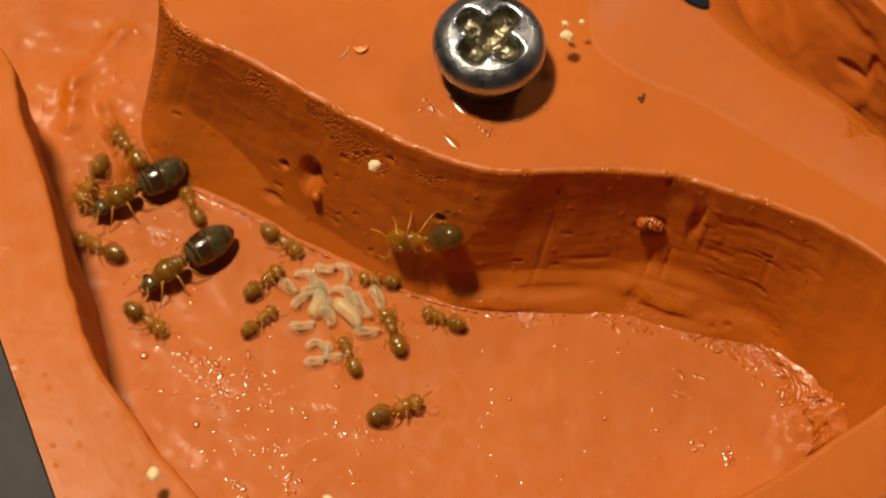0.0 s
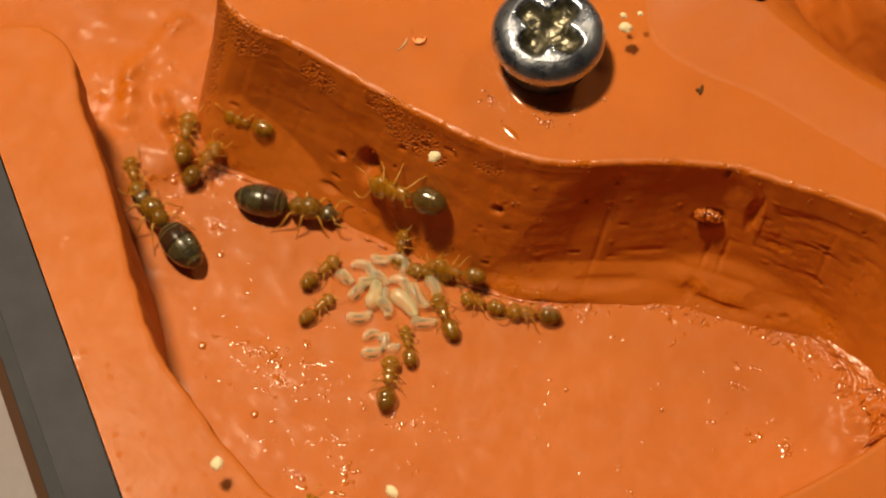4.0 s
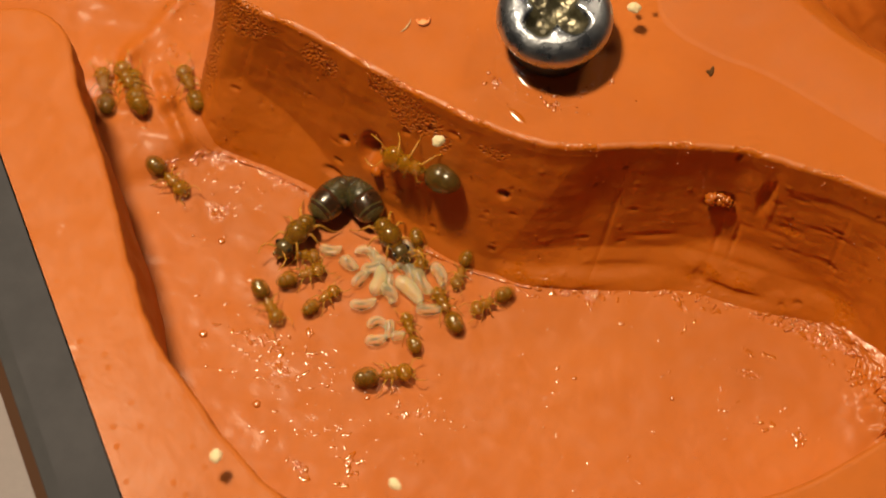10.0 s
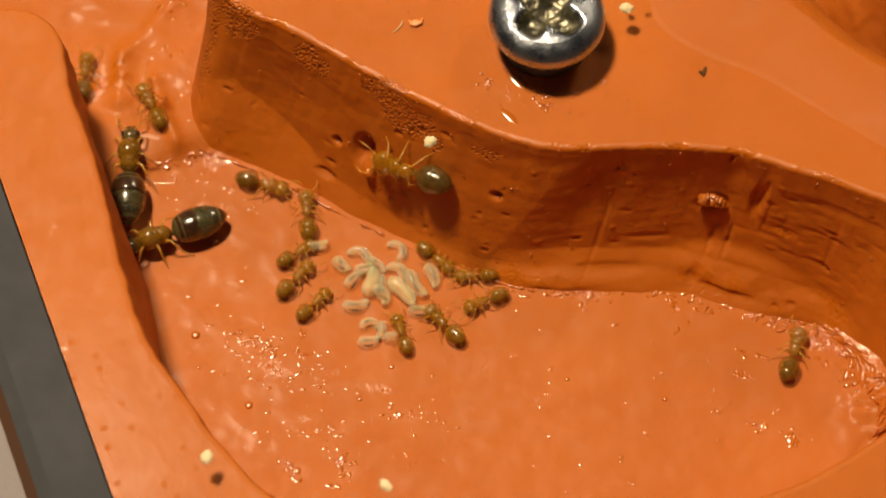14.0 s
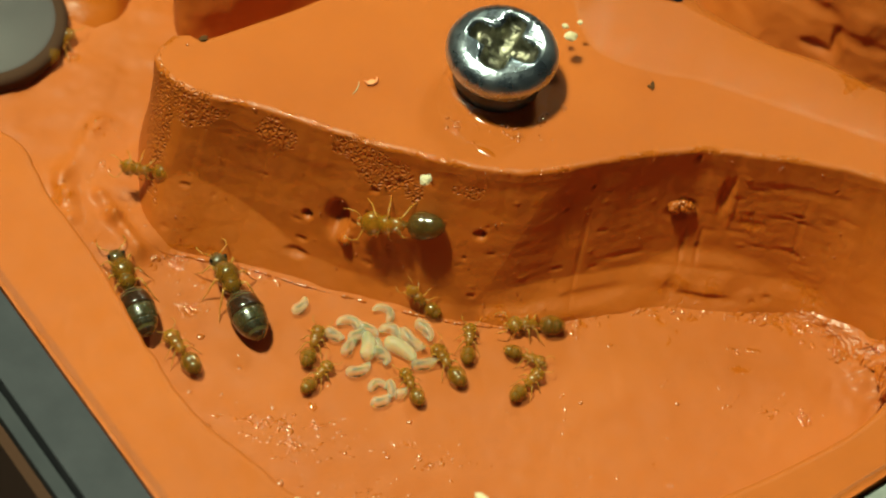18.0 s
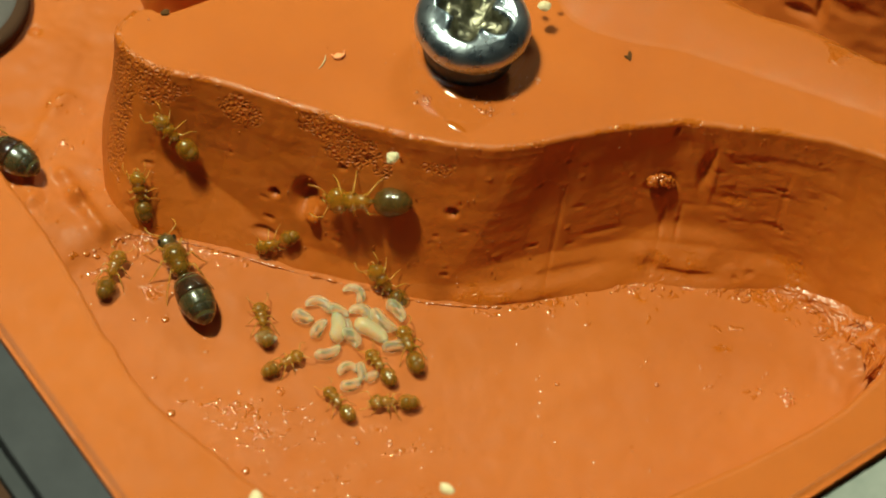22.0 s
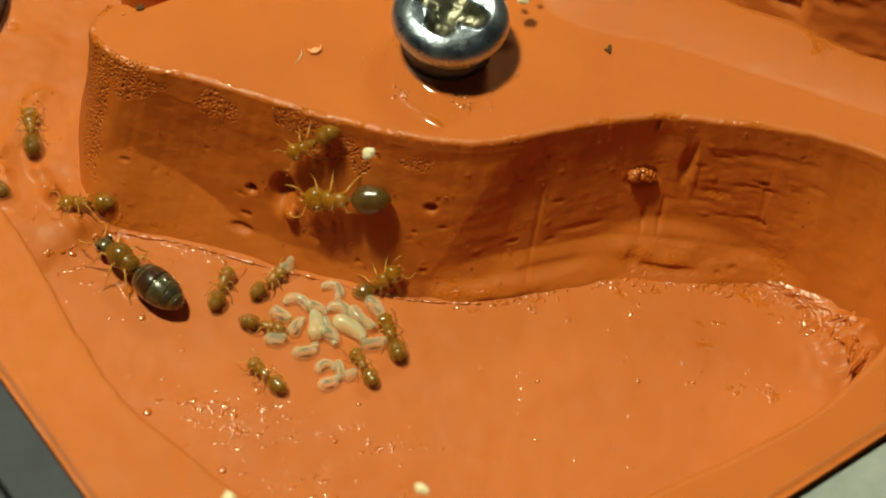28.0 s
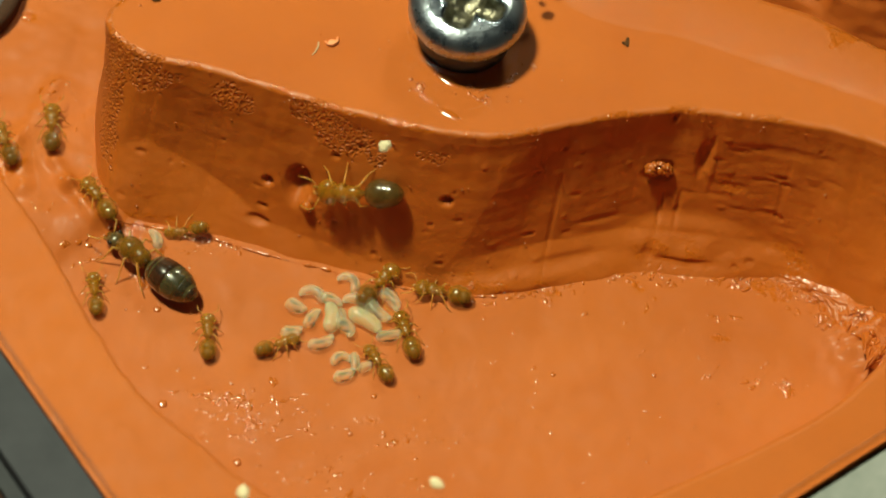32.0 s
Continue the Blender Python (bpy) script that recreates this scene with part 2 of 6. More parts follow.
# ---- the clay block ----
# chamber wall: top edge x, y and foot x, y, from the tip of the headland round to the far end
WALL_A = [(-1.99, 1.05, -2.16, 1.12), (-2.07, 0.86, -2.19, 0.86), (-2.0, 0.70, -2.13, 0.50), (-1.84, 0.60, -2.02, 0.12),
          (-1.62, 0.555, -1.84, -0.10), (-1.36, 0.54, -1.54, -0.09), (-1.02, 0.505, -1.20, -0.085), (-0.62, 0.45, -0.78, -0.125),
          (-0.16, 0.395, -0.30, -0.165), (0.27, 0.38, 0.15, -0.19), (0.60, 0.40, 0.56, -0.185), (0.92, 0.49, 0.95, -0.12),
          (1.27, 0.67, 1.30, -0.02), (1.62, 0.83, 1.65, 0.16), (1.97, 0.955, 2.0, 0.285), (2.22, 0.99, 2.3, 0.33),
          (2.46, 1.01, 2.6, 0.39), (2.72, 1.03, 2.92, 0.48), (2.96, 1.045, 3.12, 0.45), (3.24, 1.03, 3.33, 0.34)]
WALL_B = [(3.6, 0.94, 3.55, 0.22), (3.95, 0.72, 3.72, 0.08), (4.1, 0.35, 3.76, -0.05), (3.95, -0.05, 3.7, -0.2),
          (3.72, -0.42, 3.45, -0.35), (3.5, -0.78, 3.2, -0.62), (3.21, -1.16, 2.9, -0.95), (2.84, -1.49, 2.6, -1.25),
          (2.40, -1.83, 2.2, -1.6), (1.75, -2.3, 1.65, -1.98), (1.1, -2.62, 1.1, -2.3), (0.55, -2.72, 0.6, -2.4),
          (0.10, -2.63, 0.25, -2.35), (-0.36, -2.44, -0.15, -2.15), (-0.72, -2.24, -0.48, -1.95), (-1.02, -2.05, -0.75, -1.78),
          (-1.25, -1.86, -0.95, -1.6), (-1.5, -1.59, -1.18, -1.36), (-1.76, -1.29, -1.45, -1.08), (-2.0, -1.02, -1.72, -0.82),
          (-2.2, -0.80, -1.95, -0.62), (-2.4, -0.60, -2.16, -0.42), (-2.6, -0.36, -2.38, -0.18), (-2.76, -0.18, -2.58, 0.05)]
RIM_END = [(-2.9, -0.11, -2.8, 0.12), (-3.1, -0.10, -3.05, 0.12), (-3.34, -0.22, -3.36, 0.0), (-3.52, -0.42, -3.66, -0.30)]


def wall_slope(x, h):
    """How far the back wall has come from its brow to its foot at depth h: two carved faces are steep above and run out below."""
    k, r = (float(np.interp(min(x, 0.75), CARVED[0], c)) for c in CARVED[1:])
    plain = r * (h / k) ** 1.2 if h < k else r + (1 - r) * (h - k) / (1 - k)
    w = min(1.0, max(0.0, (x + 0.42 * h - 0.98) / (0.13 + 0.35 * h))) * (1 - 0.35 * h)
    w = w if x < 1.5 else 1.0 - 0.35 * h * max(0.0, 2.0 - x) / 0.5 if x < 2.0 else 1.0
    if w == 0:
        return plain
    k = 0.80 + 0.12 * min(1.0, max(0.0, (x - 2.4) / 0.8))
    r = 0.48 + 0.37 * min(1.0, max(0.0, (x - 2.4) / 0.8))
    steep = r * (h / k) ** 1.3 if h < k else r + (1 - r) * (h - k) / (1 - k)
    return plain * (1 - w) + steep * w


# along the wall: the depth at which the carved face ends, and how far it has come by then
CARVED = ((-1.95, -1.6, -1.1, -0.6, 0.3, 0.75), (0.7, 0.55, 0.7, 0.85, 0.9, 0.9), (0.66, 0.36, 0.46, 0.68, 0.82, 0.8))


def lofted(name, rows, n, down, mat, p=1.2, rough=0.02, foot=-0.02, pit_spots=(), seed=0.0, closed=False, dents=(), carved=False, top=TOP, brink=1.0):
    """A wall between a top edge and a foot, with a rounded brow, tool marks and lumps. Returns the mesh and its brow line."""
    line = curve_through(rows, n, closed)
    for r in line:
        w = 0.014 * fbm((r[0], r[1], 0), 2.2, 3, seed) + 0.006 * fbm((r[0], r[1], 3), 9.0, 2, seed)
        r[:2] += w
    brow = []
    pts = []
    prof = [0.0, 0.006, 0.014, 0.025, 0.04] + list(np.linspace(0.06, 1.0, down))
    spots = []
    d = np.gradient(line[:, :2], axis=0)
    d /= np.linalg.norm(d, axis=1)[:, None] + 1e-9
    for (ax, ay, bx, by), (tx, ty) in zip(line, d):
        col, mask = [], []
        low, high = min(ax, bx) - 0.05, max(ax, bx) + 0.05
        near = [d for d in dents if low - 2 * d[2] < d[0] < high + 2 * d[2]]
        out = Vector((ax - bx, ay - by)).normalized()
        for k, h in enumerate(prof):
            g = wall_slope(ax, h) if carved else h**p
            x, y = ax + (bx - ax) * g, ay + (by - ay) * g
            z = top * (1 - h) + foot * h
            if k < 5:
                back = (0.05, 0.028, 0.012, 0.003, 0.0)[k]
                x, y = ax + out.x * back, ay + out.y * back
                z = top - brink * (0.0, 0.002, 0.009, 0.022, 0.04)[k]
            else:
                w = min(1.0, (h - 0.04) * 8)
                v = 0.07 * fbm((x * 4, y * 4, z * 6), 3.0, 3, seed + 31) + fbm((x, y, z), 1.4, 2, seed + 5) * 1.7 + 0.3 * fbm((x, y, z * 2.6), 3.5, 2, seed) + 0.05 * fbm((x * 1.2, y * 1.2, z * 5), 5.0, 2, seed + 9)
                v += 1.2 * max(0.0, fbm((x * 1.5, y * 1.5, z * 0.7), 2.3, 2, seed + 20) - 0.25)
                push = -rough * v * w
                for dx, dz, rx, rz, deep in near:
                    q = ((x - dx) / rx) ** 2 + ((z - dz) / rz) ** 2
                    if q < 9:
                        push += deep * math.exp(-q * q * 0.5)
                x, y = x + out.x * push, y + out.y * push
            m = 0.0
            for sx, sz, rx, rz in pit_spots:
                q = math.hypot((x - sx) / rx, (z - sz) / rz)
                m = max(m, 1.0 - q)
            mask.append(max(0.0, m))
            col.append((x * U, y * U, z * U))
        brow.append((ax + out.x * 0.05, ay + out.y * 0.05))
        pts.append(col)
        spots.append(mask)
    me = grid_mesh(name, pts[::-1] if outward(pts) else pts, mat)
    if outward(pts):
        spots = spots[::-1]
    if pit_spots:
        layer = me.color_attributes.new("pitted", "FLOAT_COLOR", "POINT")
        v = np.repeat(np.asarray(spots).reshape(-1, 1), 4, 1)
        v[:, 3] = 1
        layer.data.foreach_set("color", v.astype(np.float32).ravel())
    return me, brow


def outward(pts):
    """Whether the grid's faces would look into the clay: a wall's faces look up and away from it."""
    n = len(pts) // 2
    a, b, c = Vector(pts[n][8]), Vector(pts[n + 1][8]), Vector(pts[n][12])
    return (b - a).cross(c - a).z < 0


def slab_top(name, loop, mat, top=TOP):
    """The flat top of the block inside a closed loop of x, y."""
    from mathutils import geometry
    pts = [Vector((x * U, y * U, top * U)) for x, y in loop]
    tris = geometry.tessellate_polygon([pts])
    me = bpy.data.meshes.new(name)
    me.from_pydata([tuple(v) for v in pts], [], [tuple(t) for t in tris])
    me.materials.append(mat)
    bm = bmesh.new()
    bm.from_mesh(me)
    bmesh.ops.recalc_face_normals(bm, faces=bm.faces)
    if bm.faces and sum(f.normal.z * f.calc_area() for f in bm.faces) < 0:
        bmesh.ops.reverse_faces(bm, faces=bm.faces)
    bm.to_mesh(me)
    bm.free()
    return me


PITS = [(-1.97, 0.75, 0.22, 0.9), (-1.98, 0.3, 0.16, 0.14), (-1.72, 1.02, 0.40, 0.26), (-1.05, 0.97, 0.27, 0.22), (-0.45, 1.02, 0.34, 0.2), (-0.24, 0.92, 0.34, 0.24), (-0.02, 0.84, 0.14, 0.12),
        (0.38, 0.93, 0.22, 0.09)]
# holes, a bead of clay, a chipped patch, tool cuts and a slab at the foot: x, z, half sizes, depth
DENTS = [(-0.54, 0.47, 0.07, 0.10, 0.13), (-0.475, 0.385, 0.055, 0.045, -0.045), (-0.763, 0.43, 0.03, 0.024, 0.07), (-0.80, 0.14, 0.07, 0.022, 0.035),
         (0.513, 0.615, 0.035, 0.025, 0.05), (1.95, 0.60, 0.085, 0.06, 0.05), (2.24, 0.74, 0.035, 0.12, 0.045), (2.28, 0.85, 0.012, 0.07, 0.02), (2.31, 0.66, 0.02, 0.14, -0.012),
         (1.22, 0.75, 0.14, 0.24, 0.03), (2.78, 0.88, 0.26, 0.03, 0.007), (2.50, 0.55, 0.12, 0.025, 0.008), (2.85, 0.62, 0.02, 0.2, 0.006), (1.6, 0.30, 0.12, 0.02, 0.012), (1.42, 0.10, 0.2, 0.025, 0.02), (1.27, 0.4, 0.015, 0.3, 0.008), (2.02, 0.33, 0.015, 0.1, 0.02), (2.14, 0.33, 0.015, 0.1, 0.02),
         (2.25, 0.17, 0.36, 0.085, -0.06), (2.02, 0.17, 0.12, 0.06, -0.015), (2.5, 0.13, 0.08, 0.04, 0.02), (2.28, 0.055, 0.2, 0.02, 0.015), (2.0, 0.1, 0.04, 0.05, 0.02), (0.85, 0.03, 0.16, 0.05, -0.03), (1.15, 0.05, 0.2, 0.04, -0.035), (1.6, 0.04, 0.22, 0.05, -0.03), (2.9, 0.06, 0.3, 0.07, -0.04), (1.97, 1.09, 0.02, 0.06, 0.04)]
dice = random.Random(5)
for k in range(60):
    DENTS.append((dice.uniform(-1.8, 3.1), dice.uniform(0.05, 0.95), dice.uniform(0.010, 0.035), dice.uniform(0.008, 0.014), dice.choice((0.01, 0.018, -0.008))))
for k in range(45):
    DENTS.append((dice.uniform(2.2, 3.2), dice.uniform(0.05, 0.9), dice.uniform(0.02, 0.07), dice.uniform(0.010, 0.02), dice.choice((0.003, 0.006, -0.004))))
front, brow_a = lofted("wall_back", WALL_A + WALL_B[:3], 600, 90, clay_wall, 1.2, 0.013, -0.03, PITS, 1.0, dents=DENTS, carved=True)
tagged(new("wall_back", front), "carved orange clay chamber wall with foamy pitted patches", "wall", kind="structure")
rim, brow_b = lofted("wall_rim", [WALL_B[2]] + [(a, b, a + (c - a) * 0.2, b + (d - b) * 0.2) for a, b, c, d in WALL_B[3:] + RIM_END], 520, 26, clay, 1.1, 0.03, -0.03, (), 4.0)
tagged(new("wall_rim", rim), "smooth orange clay rim wall around the chamber", "wall", kind="structure")

# edge over the second chamber, from the right to the back
EDGE_2 = [(6.2, 0.8, 6.3, 1.75), (4.6, 1.12, 4.75, 2.1), (3.9, 1.30, 4.0, 2.28), (3.38, 1.41, 3.4, 2.36), (2.92, 1.49, 3.05, 2.5), (2.5, 1.57, 2.8, 2.6), (2.2, 1.62, 2.55, 2.66),
          (1.95, 1.65, 2.32, 2.76), (1.6, 1.65, 2.1, 2.95), (1.25, 1.69, 1.9, 3.15), (1.05, 1.8, 1.65, 3.35), (0.9, 2.1, 1.35, 3.6), (0.75, 2.6, 1.15, 3.8), (0.6, 3.2, 0.95, 4.1), (0.5, 3.8, 0.8, 4.4)]
side, brow_c = lofted("wall_second", EDGE_2, 200, 60, clay_sheen, 0.24, 0.022, -0.03, (), 7.0, brink=0.03)
tagged(new("wall_second", side), "orange clay bank falling into the second chamber", "wall", kind="structure")
BACK = [(-0.1, 3.6, -0.5, 3.6), (-0.25, 2.6, -0.6, 2.75), (-0.5, 2.1, -0.8, 2.3), (-0.75, 1.87, -1.05, 2.15), (-1.02, 1.66, -1.3, 1.95),
        (-1.2, 1.50, -1.45, 1.8), (-1.42, 1.33, -1.62, 1.6), (-1.74, 1.085, -1.85, 1.4), (-1.87, 1.09, -2.0, 1.3), (-1.99, 1.05, -2.16, 1.12)]
rear, brow_d = lofted("wall_rear", BACK, 160, 20, clay, 1.1, 0.02, -0.03, (), 8.0)
tagged(new("wall_rear", rear), "orange clay wall behind the headland", "wall", kind="structure")
OUTER = [(-3.62, -0.36), (-0.78, -3.07), (0.52, -4.32), (3.12, -1.78), (6.2, 1.28)]
loop = brow_a + brow_b[1:] + OUTER + brow_c + brow_d[:-1]
tagged(new("ledge", slab_top("ledge", loop, clay_top)), "smooth flat orange clay top of the block under the lid", "ledge", kind="structure")

FAR = [(6.3, 2.1, 6.25, 1.72), (4.8, 2.46, 4.7, 2.07), (4.0, 2.66, 3.95, 2.25), (3.31, 2.80, 3.37, 2.33), (2.95, 2.9, 3.02, 2.47), (2.72, 3.02, 2.77, 2.57), (2.5, 3.2, 2.5, 2.63),
       (2.36, 3.4, 2.28, 2.72), (2.3, 3.6, 2.06, 2.92), (2.2, 3.9, 1.86, 3.12), (2.1, 4.2, 1.61, 3.32), (1.9, 4.5, 1.31, 3.57), (1.7, 4.8, 1.11, 3.77)]
far_wall, brow_e = lofted("wall_far", FAR, 260, 44, clay, 1.2, 0.045, -0.03, (), 11.0, dents=[(2.86, 0.5, 0.10, 0.03, 0.07), (3.0, 0.62, 0.03, 0.10, 0.05), (3.2, 0.7, 0.2, 0.05, 0.03), (2.6, 0.8, 0.3, 0.06, 0.03)])
tagged(new("wall_far", far_wall), "carved orange clay wall of the second chamber", "wall", kind="structure")
far_top = grid_mesh("ledge_far", [[(x * U, y * U, TOP * U), ((x + 0.6) * U, 6.5 * U, TOP * U)] for x, y in brow_e[::-1]], clay_top)
tagged(new("ledge_far", far_top), "flat orange clay top beyond the second chamber", "ledge", kind="structure")
LEFT = [(-0.3, 4.2, -0.2, 3.6), (-0.75, 3.0, -0.65, 2.6), (-1.3, 2.5, -1.22, 2.2), (-1.95, 2.1, -1.9, 1.80), (-2.25, 2.2, -2.18, 1.95), (-2.4, 3.0, -2.32, 2.9), (-2.45, 3.8, -2.4, 3.6)]
left_wall, brow_f = lofted("wall_left", LEFT, 160, 40, clay, 1.1, 0.03, -0.03, (), 13.0)
tagged(new("wall_left", left_wall), "orange clay wall across the passage from the headland", "wall", kind="structure")
tagged(new("ledge_left", slab_top("ledge_left", brow_f + [(-2.45, 5.0), (-0.3, 5.0)], clay_top)), "flat orange clay top beyond the passage", "ledge", kind="structure")
STEP = [(-2.55, 3.6, -2.45, 3.6), (-2.58, 3.0, -2.47, 3.0), (-2.62, 2.3, -2.5, 2.25), (-2.68, 2.1, -2.58, 1.65), (-2.85, 2.12, -2.8, 1.5), (-3.1, 2.15, -3.05, 1.5), (-3.7, 2.2, -3.65, 1.55)]
step_wall, brow_g = lofted("wall_step", STEP, 140, 24, clay_wet, 1.3, 0.03, -0.03, (), 17.0, top=0.27)
tagged(new("wall_step", step_wall), "glossy step of orange clay at the passage end", "wall", kind="structure")
tagged(new("ledge_step", slab_top("ledge_step", brow_g + [(-3.7, 3.9), (-2.55, 3.9)], clay, 0.27)), "low clay shelf at the passage end", "ledge", kind="structure")


# low ridges of the passage floor: two ends, height and half width
RIDGES = [(-2.33, 0.23, -2.18, 0.05, 0.05, 0.05), (-2.18, 0.05, -1.92, -0.18, 0.05, 0.05), (-2.64, 0.32, -2.5, -0.05, 0.05, 0.07), (-2.5, 0.9, -2.64, 0.32, 0.03, 0.09)]


def floor_height(x, y):
    """Height of the chamber floor in centimetres: nearly flat, stepped up into the passage, with scuffs and a rough lip along the wall."""
    z = 0.012 * fbm((x, y, 0), 0.9, 2, 2.0) + 0.006 * fbm((x, y, 0), 5.0, 2, 3.0)
    step = 1 / (1 + math.exp(-((-1.95 - x) * 1.0 + (y + 0.28) * 0.9) * 16))
    z += 0.10 * step + max(0.0, step - 0.5) * 0.045 * fbm((x, y, 0), 2.6, 4, 6.0)
    for ax, ay, bx, by, high, wide in RIDGES:
        u = min(1.0, max(0.0, ((x - ax) * (bx - ax) + (y - ay) * (by - ay)) / ((bx - ax) ** 2 + (by - ay) ** 2)))
        away = math.hypot(x - ax - (bx - ax) * u, y - ay - (by - ay) * u)
        if away < 4 * wide:
            z += high * math.exp(-(away / wide) ** 2) * (1 + 0.6 * fbm((x, y, 0), 6.0, 2, 9.0))
    far_end = math.exp(-(((x - 3.72) / 0.30) ** 2 + ((y - 0.2) / 0.36) ** 2))
    z += far_end * (0.14 + 0.06 * fbm((x, y, 0), 4.0, 3, 4.0)) + min(1.0, far_end * 2) * 0.035 * fbm((x, y, 0), 13.0, 3, 5.0)
    return z


xs, ys = np.linspace(-4.2, 6.4, 430), np.linspace(-3.4, 4.4, 320)


def inside_block(x, y):
    """x, y drawn back to the block's two outer faces."""
    over = (-0.69 * (x + 0.78) - 0.724 * (y + 3.05))
    if over > 0:
        x, y = x + 0.69 * over, y + 0.724 * over
    return x, y


ground = grid_mesh("floor", [[(*(c * U for c in inside_block(x, y)), floor_height(x, y) * U) for y in ys] for x in xs], clay)
tagged(new("floor", ground), "orange clay chamber floor with small scuffs and pits", "floor", kind="structure")
# glossy chipped patches of the floor: x, y, half sizes
SCUFFS = [(-2.72, 0.07, 0.25, 0.35), (3.6, 0.3, 0.4, 0.25), (2.9, 0.42, 0.35, 0.14), (1.35, 0.02, 0.3, 0.08), (2.1, 0.18, 0.3, 0.07), (-1.75, -0.15, 0.45, 0.16), (-2.1, 0.35, 0.2, 0.3),
          (-0.45, -1.45, 0.3, 0.1), (0.2, -1.3, 0.3, 0.07), (-0.1, -1.75, 0.2, 0.06), (-1.5, -0.55, 0.25, 0.12), (0.9, -1.15, 0.12, 0.05), (2.6, -0.1, 0.2, 0.06), (-2.8, 1.5, 0.4, 0.15)]


def mark(me, spots, side=1):
    layer = me.color_attributes.new("scuffed", "FLOAT_COLOR", "POINT")
    co = np.empty(len(me.vertices) * 3, np.float32)
    me.vertices.foreach_get("co", co)
    co = co.reshape(-1, 3) / U
    v = np.zeros(len(co))
    for x, y, rx, ry in spots:
        v = np.maximum(v, (0.35 if rx > 1 else 1) * (1.2 - 1.2 * np.hypot((co[:, 0] - x) / rx / 1.3, (co[:, side] - y) / ry / 1.3)))
    v = np.repeat(np.clip(v, 0, 1)[:, None], 4, 1)
    v[:, 3] = 1
    layer.data.foreach_set("color", v.astype(np.float32).ravel())


mark(ground, SCUFFS)
mark(side, [(2.5, 1.85, 0.5, 0.25), (3.1, 1.9, 0.4, 0.35), (2.0, 2.1, 0.2, 0.3), (3.6, 1.7, 0.4, 0.3)])
mark(front, [(1.1, 0.04, 0.6, 0.08), (2.2, 0.1, 0.5, 0.1), (3.0, 0.1, 0.5, 0.2), (-1.5, 0.05, 0.5, 0.05), (1.95, 0.68, 0.1, 0.06), (2.4, 0.55, 0.25, 0.1)] + [(x, 1.128, 0.4, 0.035) for x in (-1.9, -1.5, -1.1, -0.7, -0.3, 0.1, 0.5, 0.9, 1.5, 2.1, 2.6, 3.0)], 2)


# ---- things: materials ----
steel = mottled(material("zinc_steel", (0.5, 0.52, 0.55), 0.2, 1.0), (0.38, 0.44, 0.53), (0.56, 0.61, 0.68), 400, 0.00005, 1500, (0.2, 0.38))
steel_worn = mottled(material("brassy_worn_steel", (0.5, 0.45, 0.28), 0.35, 1.0), (0.05, 0.049, 0.036), (0.36, 0.34, 0.25), 420, 0.0002, 1300, (0.25, 0.5))
collar_mat = mottled(material("dull_steel", (0.1, 0.09, 0.08), 0.5, 0.8), (0.06, 0.05, 0.045), (0.16, 0.13, 0.11), 500, 0.0001, 1500, (0.4, 0.7))
crumb_mat = mottled(material("pale_crumb", (0.8, 0.72, 0.45), 0.7, Alpha=0.7), (0.82, 0.74, 0.48), (0.68, 0.58, 0.34), 900, 0.0001, 2000)
bit_mat = mottled(material("dark_bit", (0.09, 0.04, 0.015), 0.9, Specular_IOR_Level=0.1), (0.07, 0.03, 0.01), (0.13, 0.055, 0.018), 900)
flake_mat = mottled(material("clay_flake", CLAY_A, 0.5), (0.7, 0.2, 0.06), (0.85, 0.34, 0.14), 700)
rail_mat = mottled(material("dark_slate_rail", (0.045, 0.048, 0.055), 0.8, Specular_IOR_Level=0.15), (0.038, 0.04, 0.047), (0.052, 0.054, 0.062), 300, 0.00002, 900, (0.7, 0.85))
rail_light = mottled(material("grey_rail", (0.2, 0.22, 0.2), 0.4), (0.17, 0.19, 0.175), (0.26, 0.27, 0.25), 260, 0.00003, 900, (0.3, 0.5))
rail_mid = mottled(material("grey_green_rail", (0.05, 0.06, 0.06), 0.8, Specular_IOR_Level=0.15), (0.035, 0.038, 0.044), (0.05, 0.052, 0.058), 260, 0.00002, 900, (0.7, 0.85))
gap_mat = material("brown_seal", (0.06, 0.03, 0.018), 0.9, Specular_IOR_Level=0.1)
table_mat = mottled(material("purple_grey_table", (0.16, 0.14, 0.15), 0.6), (0.13, 0.115, 0.125), (0.2, 0.175, 0.18), 120, 0.0001, 700, (0.5, 0.7))
port_mat = mottled(material("grey_plastic", (0.07, 0.066, 0.066), 0.6), (0.06, 0.05, 0.054), (0.09, 0.076, 0.08), 160, 0.00002, 600, (0.5, 0.7))
# near-black colour in place of the shade inside the bank's opening
hole_shade = material("hole_shade", (0.010, 0.014, 0.024), 0.8, Specular_IOR_Level=0.1)

glass = bpy.data.materials.new("clear_glass")
glass.use_nodes = True
for n in list(glass.node_tree.nodes):
    if n.type == "BSDF_PRINCIPLED":
        glass.node_tree.nodes.remove(n)
g_out = next(n for n in glass.node_tree.nodes if n.type == "OUTPUT_MATERIAL")
g_clear = glass.node_tree.nodes.new("ShaderNodeBsdfTransparent")
g_clear.inputs[0].default_value = (0.97, 0.985, 0.97, 1)
g_gloss = glass.node_tree.nodes.new("ShaderNodeBsdfGlossy")
g_gloss.inputs["Roughness"].default_value = 0.01
g_fres = glass.node_tree.nodes.new("ShaderNodeLayerWeight")
g_fres.inputs["Blend"].default_value = 0.5
g_pow = glass.node_tree.nodes.new("ShaderNodeMath")
g_pow.operation = "POWER"
